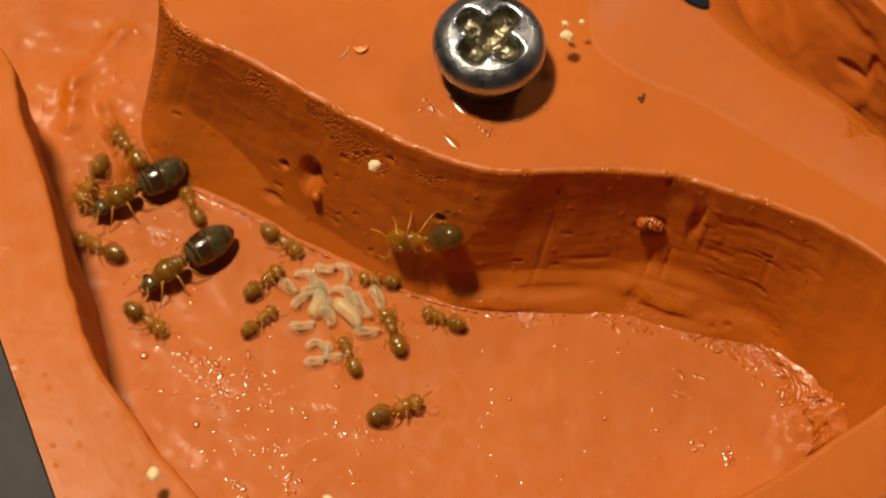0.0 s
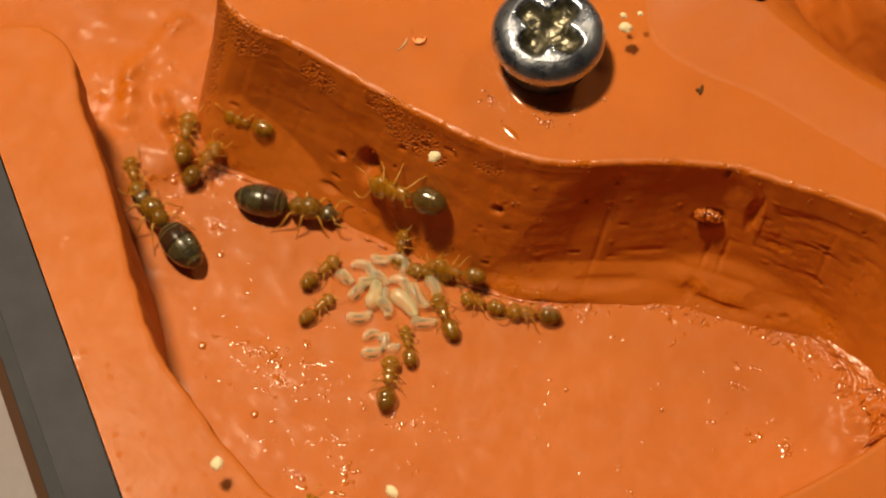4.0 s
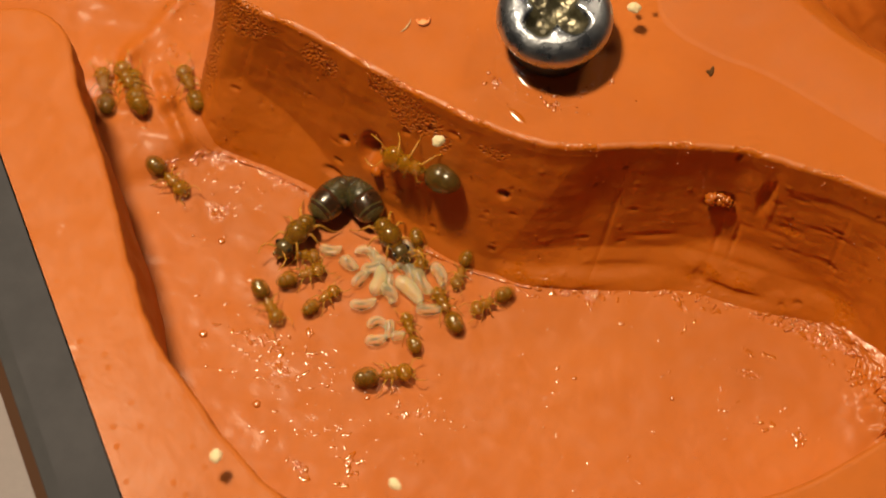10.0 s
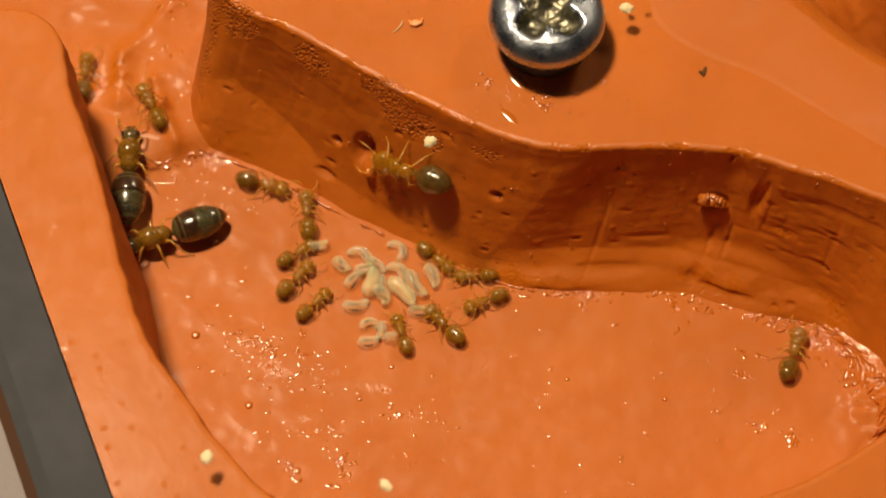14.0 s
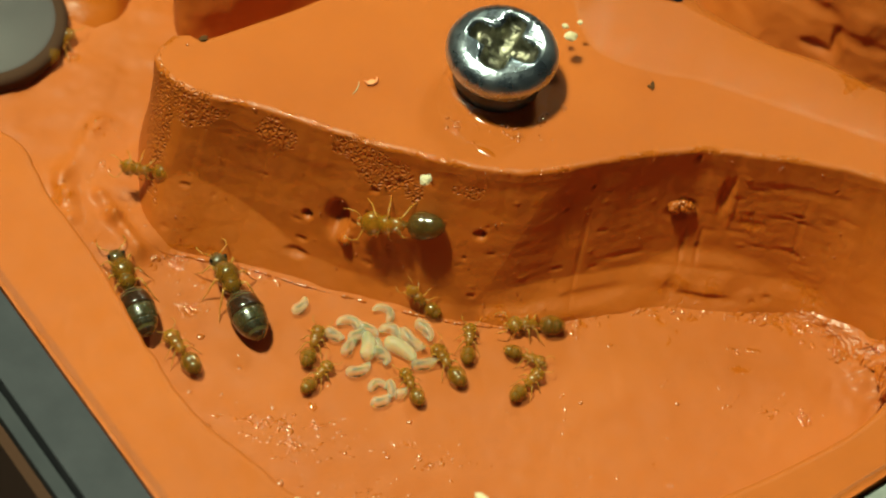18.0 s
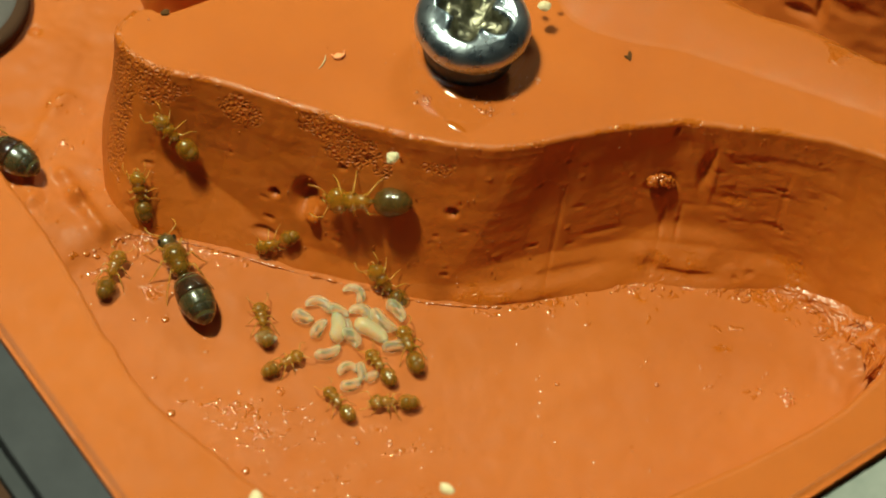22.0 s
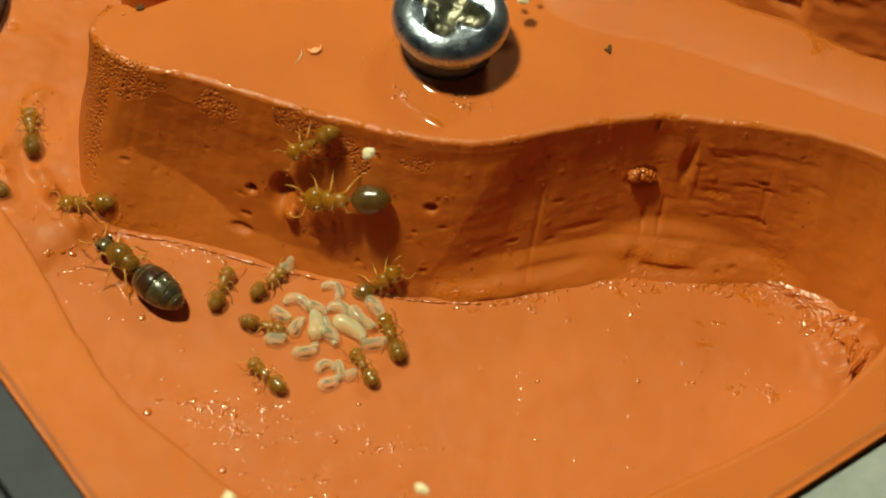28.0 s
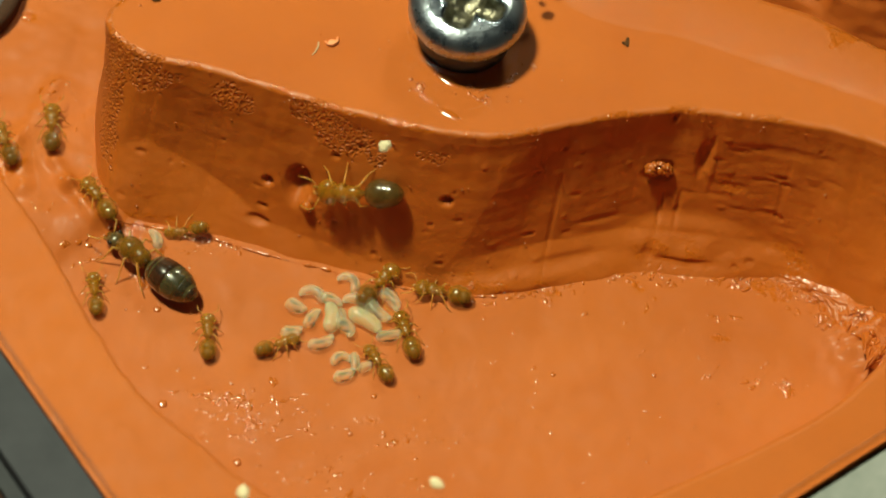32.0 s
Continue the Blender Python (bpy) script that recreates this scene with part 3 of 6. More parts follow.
g_pow.inputs[1].default_value = 5.0
g_add = glass.node_tree.nodes.new("ShaderNodeMath")
g_add.operation = "MULTIPLY_ADD"
g_add.inputs[1].default_value, g_add.inputs[2].default_value = 0.96, 0.03
link(glass, g_fres, "Facing", g_pow, 0)
link(glass, g_pow, "Value", g_add, 0)
g_mix = glass.node_tree.nodes.new("ShaderNodeMixShader")
link(glass, g_add, "Value", g_mix, "Fac")
link(glass, g_clear, 0, g_mix, 1)
link(glass, g_gloss, 0, g_mix, 2)
link(glass, g_mix, 0, g_out, "Surface")


# ---- shape helpers, all in centimetres ----
def sized(bm):
    bmesh.ops.scale(bm, vec=(U, U, U), verts=bm.verts)
    return bm


def ball(centre, radii, turn=(0, 0, 0), u=16, v=10):
    bm = bmesh.new()
    bmesh.ops.create_uvsphere(bm, u_segments=u, v_segments=v, radius=1.0)
    m = Matrix.Translation(centre) @ Euler([radians(a) for a in turn]).to_matrix().to_4x4() @ Matrix.Diagonal((*radii, 1))
    bmesh.ops.transform(bm, matrix=m, verts=bm.verts)
    return bm


def lathe(profile, segments=24, axis="z", squash=(1, 1)):
    """A turned body from (along, radius) pairs."""
    bm = bmesh.new()
    rings = []
    for a, r in profile:
        ring = []
        for k in range(segments):
            w = 2 * math.pi * k / segments
            c, s = r * math.cos(w) * squash[0], r * math.sin(w) * squash[1]
            ring.append(bm.verts.new((c, s, a) if axis == "z" else (a, c, s)))
        rings.append(ring)
    for p, q in zip(rings, rings[1:]):
        for k in range(segments):
            bm.faces.new((p[k], p[(k + 1) % segments], q[(k + 1) % segments], q[k]))
    bm.faces.new(rings[0])
    bm.faces.new(rings[-1])
    bmesh.ops.recalc_face_normals(bm, faces=bm.faces)
    return bm


def tube(points, radii, sides=7):
    """A limb along points with its own radius at each."""
    bm = bmesh.new()
    pts = [Vector(p) for p in points]
    rings = []
    for i, p in enumerate(pts):
        d = (pts[min(i + 1, len(pts) - 1)] - pts[max(i - 1, 0)]).normalized()
        a = d.orthogonal().normalized()
        b = d.cross(a)
        rings.append([bm.verts.new(p + (a * math.cos(2 * math.pi * k / sides) + b * math.sin(2 * math.pi * k / sides)) * radii[i]) for k in range(sides)])
    for p, q in zip(rings, rings[1:]):
        best = min(range(sides), key=lambda o: sum((p[k].co - q[(k + o) % sides].co).length for k in range(sides)))
        for k in range(sides):
            bm.faces.new((p[k], p[(k + 1) % sides], q[(k + 1 + best) % sides], q[(k + best) % sides]))
    bm.faces.new(rings[0])
    bm.faces.new(rings[-1])
    bmesh.ops.recalc_face_normals(bm, faces=bm.faces)
    return bm


def joined(*bms):
    out = bmesh.new()
    for b in bms:
        me = bpy.data.meshes.new("piece")
        b.to_mesh(me)
        b.free()
        out.from_mesh(me)
        bpy.data.meshes.remove(me)
    return out


def rough_lump(radii, seed, amount=0.3, detail=2):
    """A broken crumb with facets."""
    bm = bmesh.new()
    bmesh.ops.create_icosphere(bm, subdivisions=detail, radius=1.0)
    for v in bm.verts:
        v.co *= 1 + amount * fbm(v.co, 1.3, 3, seed)
    bmesh.ops.scale(bm, vec=radii, verts=bm.verts)
    return bm


def empty(name, m=None):
    ob = new(name)
    ob.empty_display_size = 0.001
    if m is not None:
        ob.matrix_basis = m
    return ob


def at(x, y, z, turn=0.0):
    return pose(x * U, y * U, z * U, 0, 0, turn)


# ---- the glass lid, rails and table ----
def prism(loop, z0, z1):
    bm = bmesh.new()
    low = [bm.verts.new((x, y, z0)) for x, y in loop]
    high = [bm.verts.new((x, y, z1)) for x, y in loop]
    n = len(loop)
    bm.faces.new(high)
    bm.faces.new(low)
    for k in range(n):
        bm.faces.new((low[k], low[(k + 1) % n], high[(k + 1) % n], high[k]))
    bmesh.ops.recalc_face_normals(bm, faces=bm.faces)
    return bm


def strip(a, b, off0, off1):
    """A band beside the line a-b, on its right-hand side."""
    d = (Vector(b) - Vector(a)).normalized()
    r = Vector((d.y, -d.x))
    return [tuple(Vector(a) + r * off0), tuple(Vector(b) + r * off0), tuple(Vector(b) + r * off1), tuple(Vector(a) + r * off1)]


LID = [(-7.0, 2.87), (0.52, -4.30), (6.2, 1.26), (6.2, 5.0), (-7.0, 5.0)]
lid = link_mesh("glass_lid", sized(prism(LID, TOP + 0.006, PANE)), glass, smooth=False)
lid.visible_shadow = False
tagged(lid, "clear glass lid lying flat over the clay block", "glass lid", kind="structure")

corner_w, corner_s, corner_e = (-7.0, 2.86), (0.52, -4.32), (6.4, 1.46)
rail = empty("edge_rail")
part("side_bar", sized(prism(strip(corner_w, corner_s, 0.012, 0.36), -0.6, TOP - 0.02)), rail_mat, rail, "dark slate blue bar", False)
part("ridge_bar", sized(prism(strip(corner_w, corner_s, 0.365, 0.46), -0.6, TOP - 0.2)), rail_mid, rail, "grey green bar", False)
part("seal_strip", sized(prism(strip(corner_w, corner_s, 0.465, 0.54), -0.6, TOP - 0.3)), gap_mat, rail, "brown seal strip", False)
tagged(rail, "dark grey metal rail with a brown seal along the block", "rail")
rail = empty("edge_rail")
part("seal_strip", sized(prism(strip(corner_s, corner_e, 0.02, 0.06), -0.6, TOP - 0.1)), gap_mat, rail, "black seal gap", False)
part("side_bar", sized(prism(strip(corner_s, corner_e, 0.065, 0.9), -0.6, TOP + 0.02)), rail_light, rail, "light grey bar", False)
tagged(rail, "light grey metal rail beside the clay block", "rail")
block_side = link_mesh("block_side", sized(joined(prism(strip(corner_w, corner_s, -0.1, 0.0), -0.6, TOP - 0.004), prism(strip(corner_s, corner_e, -0.1, 0.0), -0.6, TOP - 0.004))), clay, smooth=False)
tagged(block_side, "orange clay outer side of the block", "wall", kind="structure")
bm = bmesh.new()
bmesh.ops.create_grid(bm, x_segments=8, y_segments=8, size=60)
bmesh.ops.translate(bm, verts=bm.verts, vec=(0, 0, -0.62))
tagged(link_mesh("table", sized(bm), table_mat), "dull purple-grey table top under the nest", "table", kind="structure")


# ---- screw ----
def pan_head_screw(x, y, z, turn):
    s = empty("screw", at(x, y, z, turn) @ Matrix.Diagonal((1.04, 1.04, 0.84, 1)))
    R = 0.40
    prof = [(0.0, 0.24), (0.0, 0.345), (0.012, 0.366), (0.026, 0.37), (0.036, 0.364), (0.042, 0.366), (0.055, 0.382), (0.085, 0.396), (0.12, R), (0.155, 0.397), (0.19, 0.386), (0.222, 0.366),
            (0.25, 0.338), (0.27, 0.306), (0.28, 0.285)]
    dome = lathe(prof, 72)
    bmesh.ops.delete(dome, geom=[f for f in dome.faces if len(f.verts) == 72], context="FACES_ONLY")
    for v in dome.verts:
        k = 1 + 0.008 * fbm(v.co, 9.0, 2, 4.0)
        v.co.x, v.co.y = v.co.x * k, v.co.y * k
    part("head", sized(dome), steel, s, "bright zinc pan head")
    # the cross recess: four slots run down to a deep middle, four lobes stand between them with steep sides
    n, m, rim = 96, 32, 0.285
    bm = bmesh.new()
    grid = []
    for j in range(m + 1):
        r = rim * j / m
        ring = []
        for k in range(n):
            w = 2 * math.pi * k / n
            px, py = r * math.cos(w), r * math.sin(w)
            half = 0.078 + 0.02 * fbm((px, py, 0), 5.0, 2, 8.0)
            away = min(abs(px), abs(py))
            open_ = 1 / (1 + math.exp((away - half) / 0.010)) / (1 + math.exp((r - 0.245) / 0.010))
            core = 1 / (1 + math.exp((r - 0.115) / 0.012))
            deep = max(open_, core) * (0.10 + 0.12 * max(0.0, 1 - r / 0.24))
            worn = 0.012 * max(0.0, 1 - abs(r - 0.17) / 0.07) * (1 - open_) * fbm((px, py, 2), 11.0, 2, 3.0)
            top = 0.28 + 0.022 * (1 - (r / rim) ** 2)
            ring.append(bm.verts.new((px, py, top - deep + worn + 0.016 * open_ * fbm((px, py, 0), 16, 2, 3.0))))
        grid.append(ring)
    for p, q in zip(grid, grid[1:]):
        for k in range(n):
            bm.faces.new((p[k], p[(k + 1) % n], q[(k + 1) % n], q[k]))
    bmesh.ops.remove_doubles(bm, verts=bm.verts, dist=1e-5)
    bmesh.ops.recalc_face_normals(bm, faces=bm.faces)
    if sum(f.normal.z for f in bm.faces) < 0:
        bmesh.ops.reverse_faces(bm, faces=bm.faces)
    inner = bmesh.new()
    me = bpy.data.meshes.new("cross_recess")
    bm.to_mesh(me)
    inner.from_mesh(me)
    bpy.data.meshes.remove(me)

    def low(f):
        c = f.calc_center_median()
        return c.z < 0.28 + 0.022 * (1 - (math.hypot(c.x, c.y) / rim) ** 2) - 0.03

    bmesh.ops.delete(bm, geom=[f for f in bm.faces if low(f)], context="FACES")
    bmesh.ops.delete(inner, geom=[f for f in inner.faces if not low(f)], context="FACES")
    part("top", sized(bm), steel, s, "scratched zinc top with four lobes")
    part("cross_recess", sized(inner), steel_worn, s, "worn brassy cross recess")
    part("collar", sized(lathe([((TOP - z - 0.04) / 0.84, 0.30), ((TOP - z - 0.005) / 0.84, 0.315), (-0.012, 0.315), (0.004, 0.30)], 48)), collar_mat, s, "dull dark collar under the head")
    tagged(s, "zinc-plated pan-head cross screw, worn recess, clamping the glass", "screw")
    return s


pan_head_screw(0.405, 1.255, PANE - 0.01, 73)


# ---- crumbs and flecks ----
def crumb(x, y, z, radii, seed, mat, name, label, category):
    return tagged(link_mesh(name, sized(rough_lump(radii, seed)), mat, smooth=False), label, category), at(x, y, z, seed * 57)


for x, y, z, r, seed in ((0.058, 0.038, PANE, (0.045, 0.042, 0.035), 1.0), (0.88, 1.60, PANE, (0.042, 0.05, 0.03), 2.0), (0.825, 1.69, PANE, (0.026, 0.022, 0.02), 3.0),
                         (0.93, 1.76, PANE, (0.02, 0.02, 0.015), 4.0), (0.055, 0.075, PANE, (0.02, 0.015, 0.012), 7.0),
                         (-0.293, -2.649, PANE, (0.05, 0.04, 0.025), 5.0), (0.831, -2.336, PANE, (0.05, 0.035, 0.02), 6.0)):
    ob, m = crumb(x, y, z + r[2] * 0.8, r, seed, crumb_mat, "crumb", "pale yellow crumb lying on the glass lid", "crumb")
    ob.matrix_basis = m
    tagged(ob, group="crumbs on the lid")
for x, y, r, seed in ((1.548, 1.475, (0.045, 0.016, 0.012), 8.0), (1.53, 1.46, (0.02, 0.012, 0.01), 9.0), (-1.76, 1.06, (0.035, 0.025, 0.014), 10.0)):
    ob, m = crumb(x, y, TOP + 0.006, r, seed, bit_mat, "dark_bit", "tiny dark brown bit on the clay top", "debris")
    ob.matrix_basis = m
    tagged(ob, group="dark bits on the ledge")
flake = link_mesh("clay_flake", sized(joined(tube([(-0.05, 0.0, 0.01), (-0.03, -0.035, 0.012), (0.0, -0.04, 0.015), (0.035, -0.02, 0.018), (0.045, 0.02, 0.02)], [0.006, 0.012, 0.014, 0.012, 0.005]),
                                              ball((0.0, -0.01, 0.008), (0.03, 0.02, 0.008)))), flake_mat)
flake.matrix_basis = at(-0.49, 0.99, TOP, 20)
tagged(flake, "small curled pinkish clay flake on the ledge", "flake")
fibre = link_mesh("fibre", sized(tube([(0, -0.07, 0.004), (0.012, -0.03, 0.01), (0.01, 0.02, 0.012), (-0.005, 0.06, 0.006)], [0.003, 0.004, 0.004, 0.002], 5)), crumb_mat)
fibre.matrix_basis = at(-0.585, 0.90, TOP, -12)
tagged(fibre, "thin pale bent fibre on the clay ledge", "fibre")

# opening in the bank, a closed disc coloured as the shade inside it, and the grey tube port
opening = link_mesh("wall_opening", sized(lathe([(-0.1, 0.2), (-0.002, 0.2), (0.0, 0.19)], 40, "z", (1.0, 0.5))), hole_shade)
spot = min(side.vertices, key=lambda v: (v.co.xy - Vector((1.50 * U, 2.52 * U))).length)
long_way = Vector((0.89, -0.45, 0.0))
long_way = (long_way - spot.normal * long_way.dot(spot.normal)).normalized()
opening.matrix_basis = Matrix.Translation(spot.co + spot.normal * 0.03 * U) @ Matrix((long_way, spot.normal.cross(long_way), spot.normal)).transposed().to_4x4()
tagged(opening, "closed dark oval painted as the shade inside an opening in the clay bank", "opening")
port = empty("tube_port", at(-3.62, 1.55, 0.12))
part("collar", sized(lathe([(0.0, 0.52), (0.0, 0.66), (0.10, 0.66), (0.12, 0.62), (0.12, 0.57), (0.10, 0.52)], 48)), gap_mat, port, "dark brown collar")
part("tube", sized(lathe([(0.0, 0.59), (0.105, 0.59), (0.13, 0.55), (0.135, 0.02)], 48)), port_mat, port, "smoky grey tube end")
tagged(port, "smoky grey plastic tube port in the passage", "tube port")


# ---- brood ----
def larva_material(name, colour, solid):
    m = material(name, colour, 0.2)
    p = m.node_tree.nodes["Principled BSDF"]
    p.inputs["Alpha"].default_value = solid
    p.inputs["Subsurface Weight"].default_value = 0.5
    p.inputs["Subsurface Radius"].default_value = (1.0, 0.8, 0.5)
    p.inputs["Subsurface Scale"].default_value = 0.001
    p.inputs["Coat Weight"].default_value = 0.5
    p.inputs["Coat Roughness"].default_value = 0.06
    return mottled(m, colour, tuple(c * 0.9 for c in colour), 900, 0.00003, 2500)


larva_mat = larva_material("larva_skin", (0.90, 0.84, 0.56), 0.21)
larva_pale = larva_material("pale_larva_skin", (0.90, 0.83, 0.52), 0.36)
gut_mat = material("larva_gut", (0.04, 0.026, 0.01), 0.8, Alpha=0.75)


def larva(x, y, length, bend, turn, r_most, pale=False, gut=True):
    """A legless grub: an arc, ringed, thin at the neck, thick at the tail, its dark gut under the skin."""
    g = empty("larva", at(x, y, floor_height(x, y), turn))
    n = 33
    pts, radii = [], []
    arc = math.radians(abs(bend))
    length *= 0.88
    R = length / max(0.05, arc)
    for k in range(n):
        u = 0.5 - 0.5 * math.cos(math.pi * k / (n - 1))
        w = arc * (u - 0.5)
        px, py = R * math.sin(w), R * (1 - math.cos(w))
        r = 1.25 * r_most * max(0.0, 1 - abs(2 * u - 1) ** 4.5) ** 0.5 * (1.06 - 0.30 * u ** 2)
        r *= 1 + 0.022 * math.cos(u * 22 * math.pi)
        pts.append((px, py if bend > 0 else -py, r_most * 1.08))
        radii.append(max(0.002, r))
    body = part("body", sized(tube(pts, radii, 18)), larva_pale if pale else larva_mat, g)
    part("head", sized(ball(Vector(pts[-6]), (radii[-6] * 0.85,) * 3, u=12, v=8)), larva_mat, g)
    if gut:
        lo = 9
        part("gut", sized(tube([Vector(pts[k]) + Vector((0, 0, radii[k] * 0.66)) for k in range(lo, lo + 11, 2)], [radii[lo] * f for f in (0.05, 0.17, 0.24, 0.21, 0.13, 0.04)], 10)), gut_mat, body, "dark gut showing through the skin")
    return tagged(g, "pale creamy yellow larva" if pale else "translucent whitish ant larva with a dark gut", "larva", "heap of larvae")


# x, y, length, bend, heading, greatest radius, pale, gut
for row in ((-0.045, -0.222, 0.29, 214, 147, 0.029, False, True), (-0.290, -0.378, 0.28, 170, 171, 0.034, False, True), (-0.392, -0.535, 0.17, 50, -15, 0.043, False, True),
            (-0.154, -0.424, 0.19, -41, -13, 0.036, False, True), (0.023, -0.386, 0.26, 188, 160, 0.037, False, True), (-0.121, -0.568, 0.28, 80, 100, 0.046, True, False),
            (0.114, -0.539, 0.32, -45, -22, 0.048, True, False), (-0.265, -0.60, 0.20, -60, 72, 0.037, False, True), (-0.150, -0.79, 0.24, 95, 32, 0.036, False, True),
            (-0.014, -0.622, 0.20, -150, -26, 0.046, False, True), (0.164, -0.462, 0.28, 90, -35, 0.046, False, True), (0.259, -0.330, 0.23, -90, -40, 0.042, False, True),
            (0.301, -0.626, 0.23, 40, 25, 0.037, False, True), (-0.007, -0.859, 0.20, -200, 28, 0.032, False, True), (0.104, -0.881, 0.17, -60, -72, 0.032, False, True),
            (0.055, -1.005, 0.19, 90, 32, 0.036, False, True), (-0.058, -0.534, 0.14, -39, -63, 0.03, False, True), (0.180, -0.905, 0.12, 60, 40, 0.032, False, False)):
    larva(*row)
carried_grub = larva(-0.20, -0.30, 0.20, 110, 20, 0.034)
carried_grub_late = larva(-0.22, -0.50, 0.18, 90, 40, 0.036)


# ---- grains of clay ----
def wall_point(x, z):
    """The place on the back wall at x and height z, in centimetres."""
    h = 1 - z / TOP
    k = int(np.argmin(np.abs(WALL_LINE[:, 0] + (WALL_LINE[:, 2] - WALL_LINE[:, 0]) * h - x)))
    ax, ay, bx, by = WALL_LINE[k]
    g = wall_slope(ax, h)
    return Vector((ax + (bx - ax) * g, ay + (by - ay) * g, z))


WALL_LINE = curve_through(WALL_A, 800)


def grains(name, places, mat, label, category):
    """Many small lumps in one mesh: x, y, z, half sizes and a seed each."""
    verts, faces = [], []
    base = bmesh.new()
    bmesh.ops.create_icosphere(base, subdivisions=2, radius=1.0)
    dots = [v.co.copy() for v in base.verts]
    tris = [[v.index for v in f.verts] for f in base.faces]
    base.free()
    for x, y, z, rx, ry, rz, seed, bumpy in places:
        o = len(verts)
        spin = Matrix.Rotation(seed * 2.4, 3, "Z")
        for d in dots:
            q = d * (1 + bumpy * fbm(d, 1.4, 2, seed))
            q = spin @ Vector((q.x * rx, q.y * ry, q.z * rz))
            verts.append(((x + q.x) * U, (y + q.y) * U, (z + q.z) * U))
        faces += [[o + i for i in f] for f in tris]
    me = bpy.data.meshes.new(name)
    me.from_pydata(verts, [], faces)
    me.materials.append(mat)
    me.shade_smooth()
    return tagged(new(name, me), label, category, kind="stuff")


# wet crumbled folds banked against the wall's foot at the chamber's far end
bank = []
FOLDS = curve_through(WALL_A[-4:] + WALL_B[:4], 230)
for k, (ax, ay, bx, by) in enumerate(FOLDS):
    out = Vector((bx - ax, by - ay)).normalized()
    ends = min(1.0, k / 110, (len(FOLDS) - 1 - k) / 60)
    col = []
    for j in range(40):
        u = j / 39
        z = 0.12 * ends * u
        g = wall_slope(ax, 1 - z / TOP) if k < 98 else (1 - z / TOP) ** 1.1
        x, y = ax + (bx - ax) * g, ay + (by - ay) * g
        lump = abs(fbm((x, y, u * 0.3), 8.0, 3, 3.0)) * 0.035 + abs(fbm((x, y, u * 0.3), 24.0, 2, 8.0)) * 0.014
        swell = ends * (0.16 * (1 - u) * (1 + 1.2 * fbm((x, y, 0), 5.0, 2, 6.0)) + lump) - 0.06 * max(0.0, u - 0.8) / 0.2 - 0.03 * (1 - ends)
        col.append(((x + out.x * swell) * U, (y + out.y * swell) * U, (z + (floor_height(x, y) - 0.015) * (1 - u) + 0.9 * lump * ends * min(1.0, u * 6, (1 - u) * 4)) * U))
    bank.append(col)
tagged(new("wall_foot", grid_mesh("wall_foot", bank[::-1] if outward(bank) else bank, clay_fold)), "wet crumbled clay folds banked against the wall's foot", "wall", kind="structure")
rng = random.Random(11)
lots = []
foot_line = [r for r in WALL_LINE if -1.9 < r[2] < 1.0]
bead = tube([(bx, by - 0.007 + 0.006 * fbm((bx, by, 0), 6.0, 2, 3.0), floor_height(bx, by) + 0.003) for _, _, bx, by in foot_line],
            [max(0.001, 0.007 + 0.016 * fbm((bx, by, 1), 16.0, 3, 5.0)) for _, _, bx, by in foot_line], 8)
tagged(link_mesh("trim", sized(bead), clay_bead), "thin glossy bead of clay along the wall's foot", "trim", kind="structure")
for k in range(130):
    x = 0.8 + 2.5 * rng.random() ** 0.8
    p = wall_point(x, 0.03)
    r = rng.uniform(0.005, 0.015)
    lots.append((p.x, p.y - abs(rng.gauss(0, 0.035)), floor_height(p.x, p.y) - r * 0.2, r * rng.uniform(1.3, 2.6), r * 1.2, r * 0.6, 6 * rng.random(), 0.6))
for k in range(60):
    x, y = rng.gauss(3.42, 0.22), rng.gauss(0.28, 0.11)
    r = rng.uniform(0.006, 0.018)
    lots.append((x, y, floor_height(x, y) - r * 0.35, r * rng.uniform(1.3, 2.8), r * 1.3, r * 0.55, 6 * rng.random(), 0.6))
grains("foot_grains", lots, clay_wet, "glossy rough clay grains along the wall's foot", "clay grains")
lots = []
for k in range(110):
    ax, ay, bx, by = WALL_LINE[int(rng.uniform(0.06, 0.93) * 799)]
    r = 0.002 + 0.004 * rng.random() ** 3
    lots.append((ax + rng.gauss(0, 0.006), ay + rng.gauss(0.004, 0.012), TOP - 0.012 + rng.gauss(0, 0.004), r * rng.uniform(1, 2.5), r, r, 6 * rng.random(), 0.4))
for k in range(220):
    p = wall_point(rng.uniform(-1.8, 3.2), rng.uniform(0.08, 1.08))
    r = 0.002 + 0.004 * rng.random() ** 2
    lots.append((p.x, p.y - 0.002, p.z, r * rng.uniform(1, 1.8), r, r, 6 * rng.random(), 0.4))
for k in range(46):
    w = rng.uniform(0, math.pi)
    p = wall_point(1.95 + 0.10 * math.cos(w) * rng.uniform(0.3, 1), 0.63 + 0.07 * math.sin(w) * rng.uniform(0.3, 1))
    r = rng.uniform(0.008, 0.028)
    lots.append((p.x, p.y - 0.012, p.z, r * 1.5, r, r, 6 * rng.random(), 0.7))
p = wall_point(-0.475, 0.385)
bead_lump = [(p.x, p.y - 0.035, p.z - 0.01, 0.05, 0.04, 0.04, 1.0, 0.3)]
grains("wall_bead", bead_lump, clay_wet, "wet rounded bead of clay in the wall's hollow", "clay bead")
grains("brow_grains", lots, clay_bead, "tiny glossy clay grains on the wall and its brow", "clay grains")
lots = []
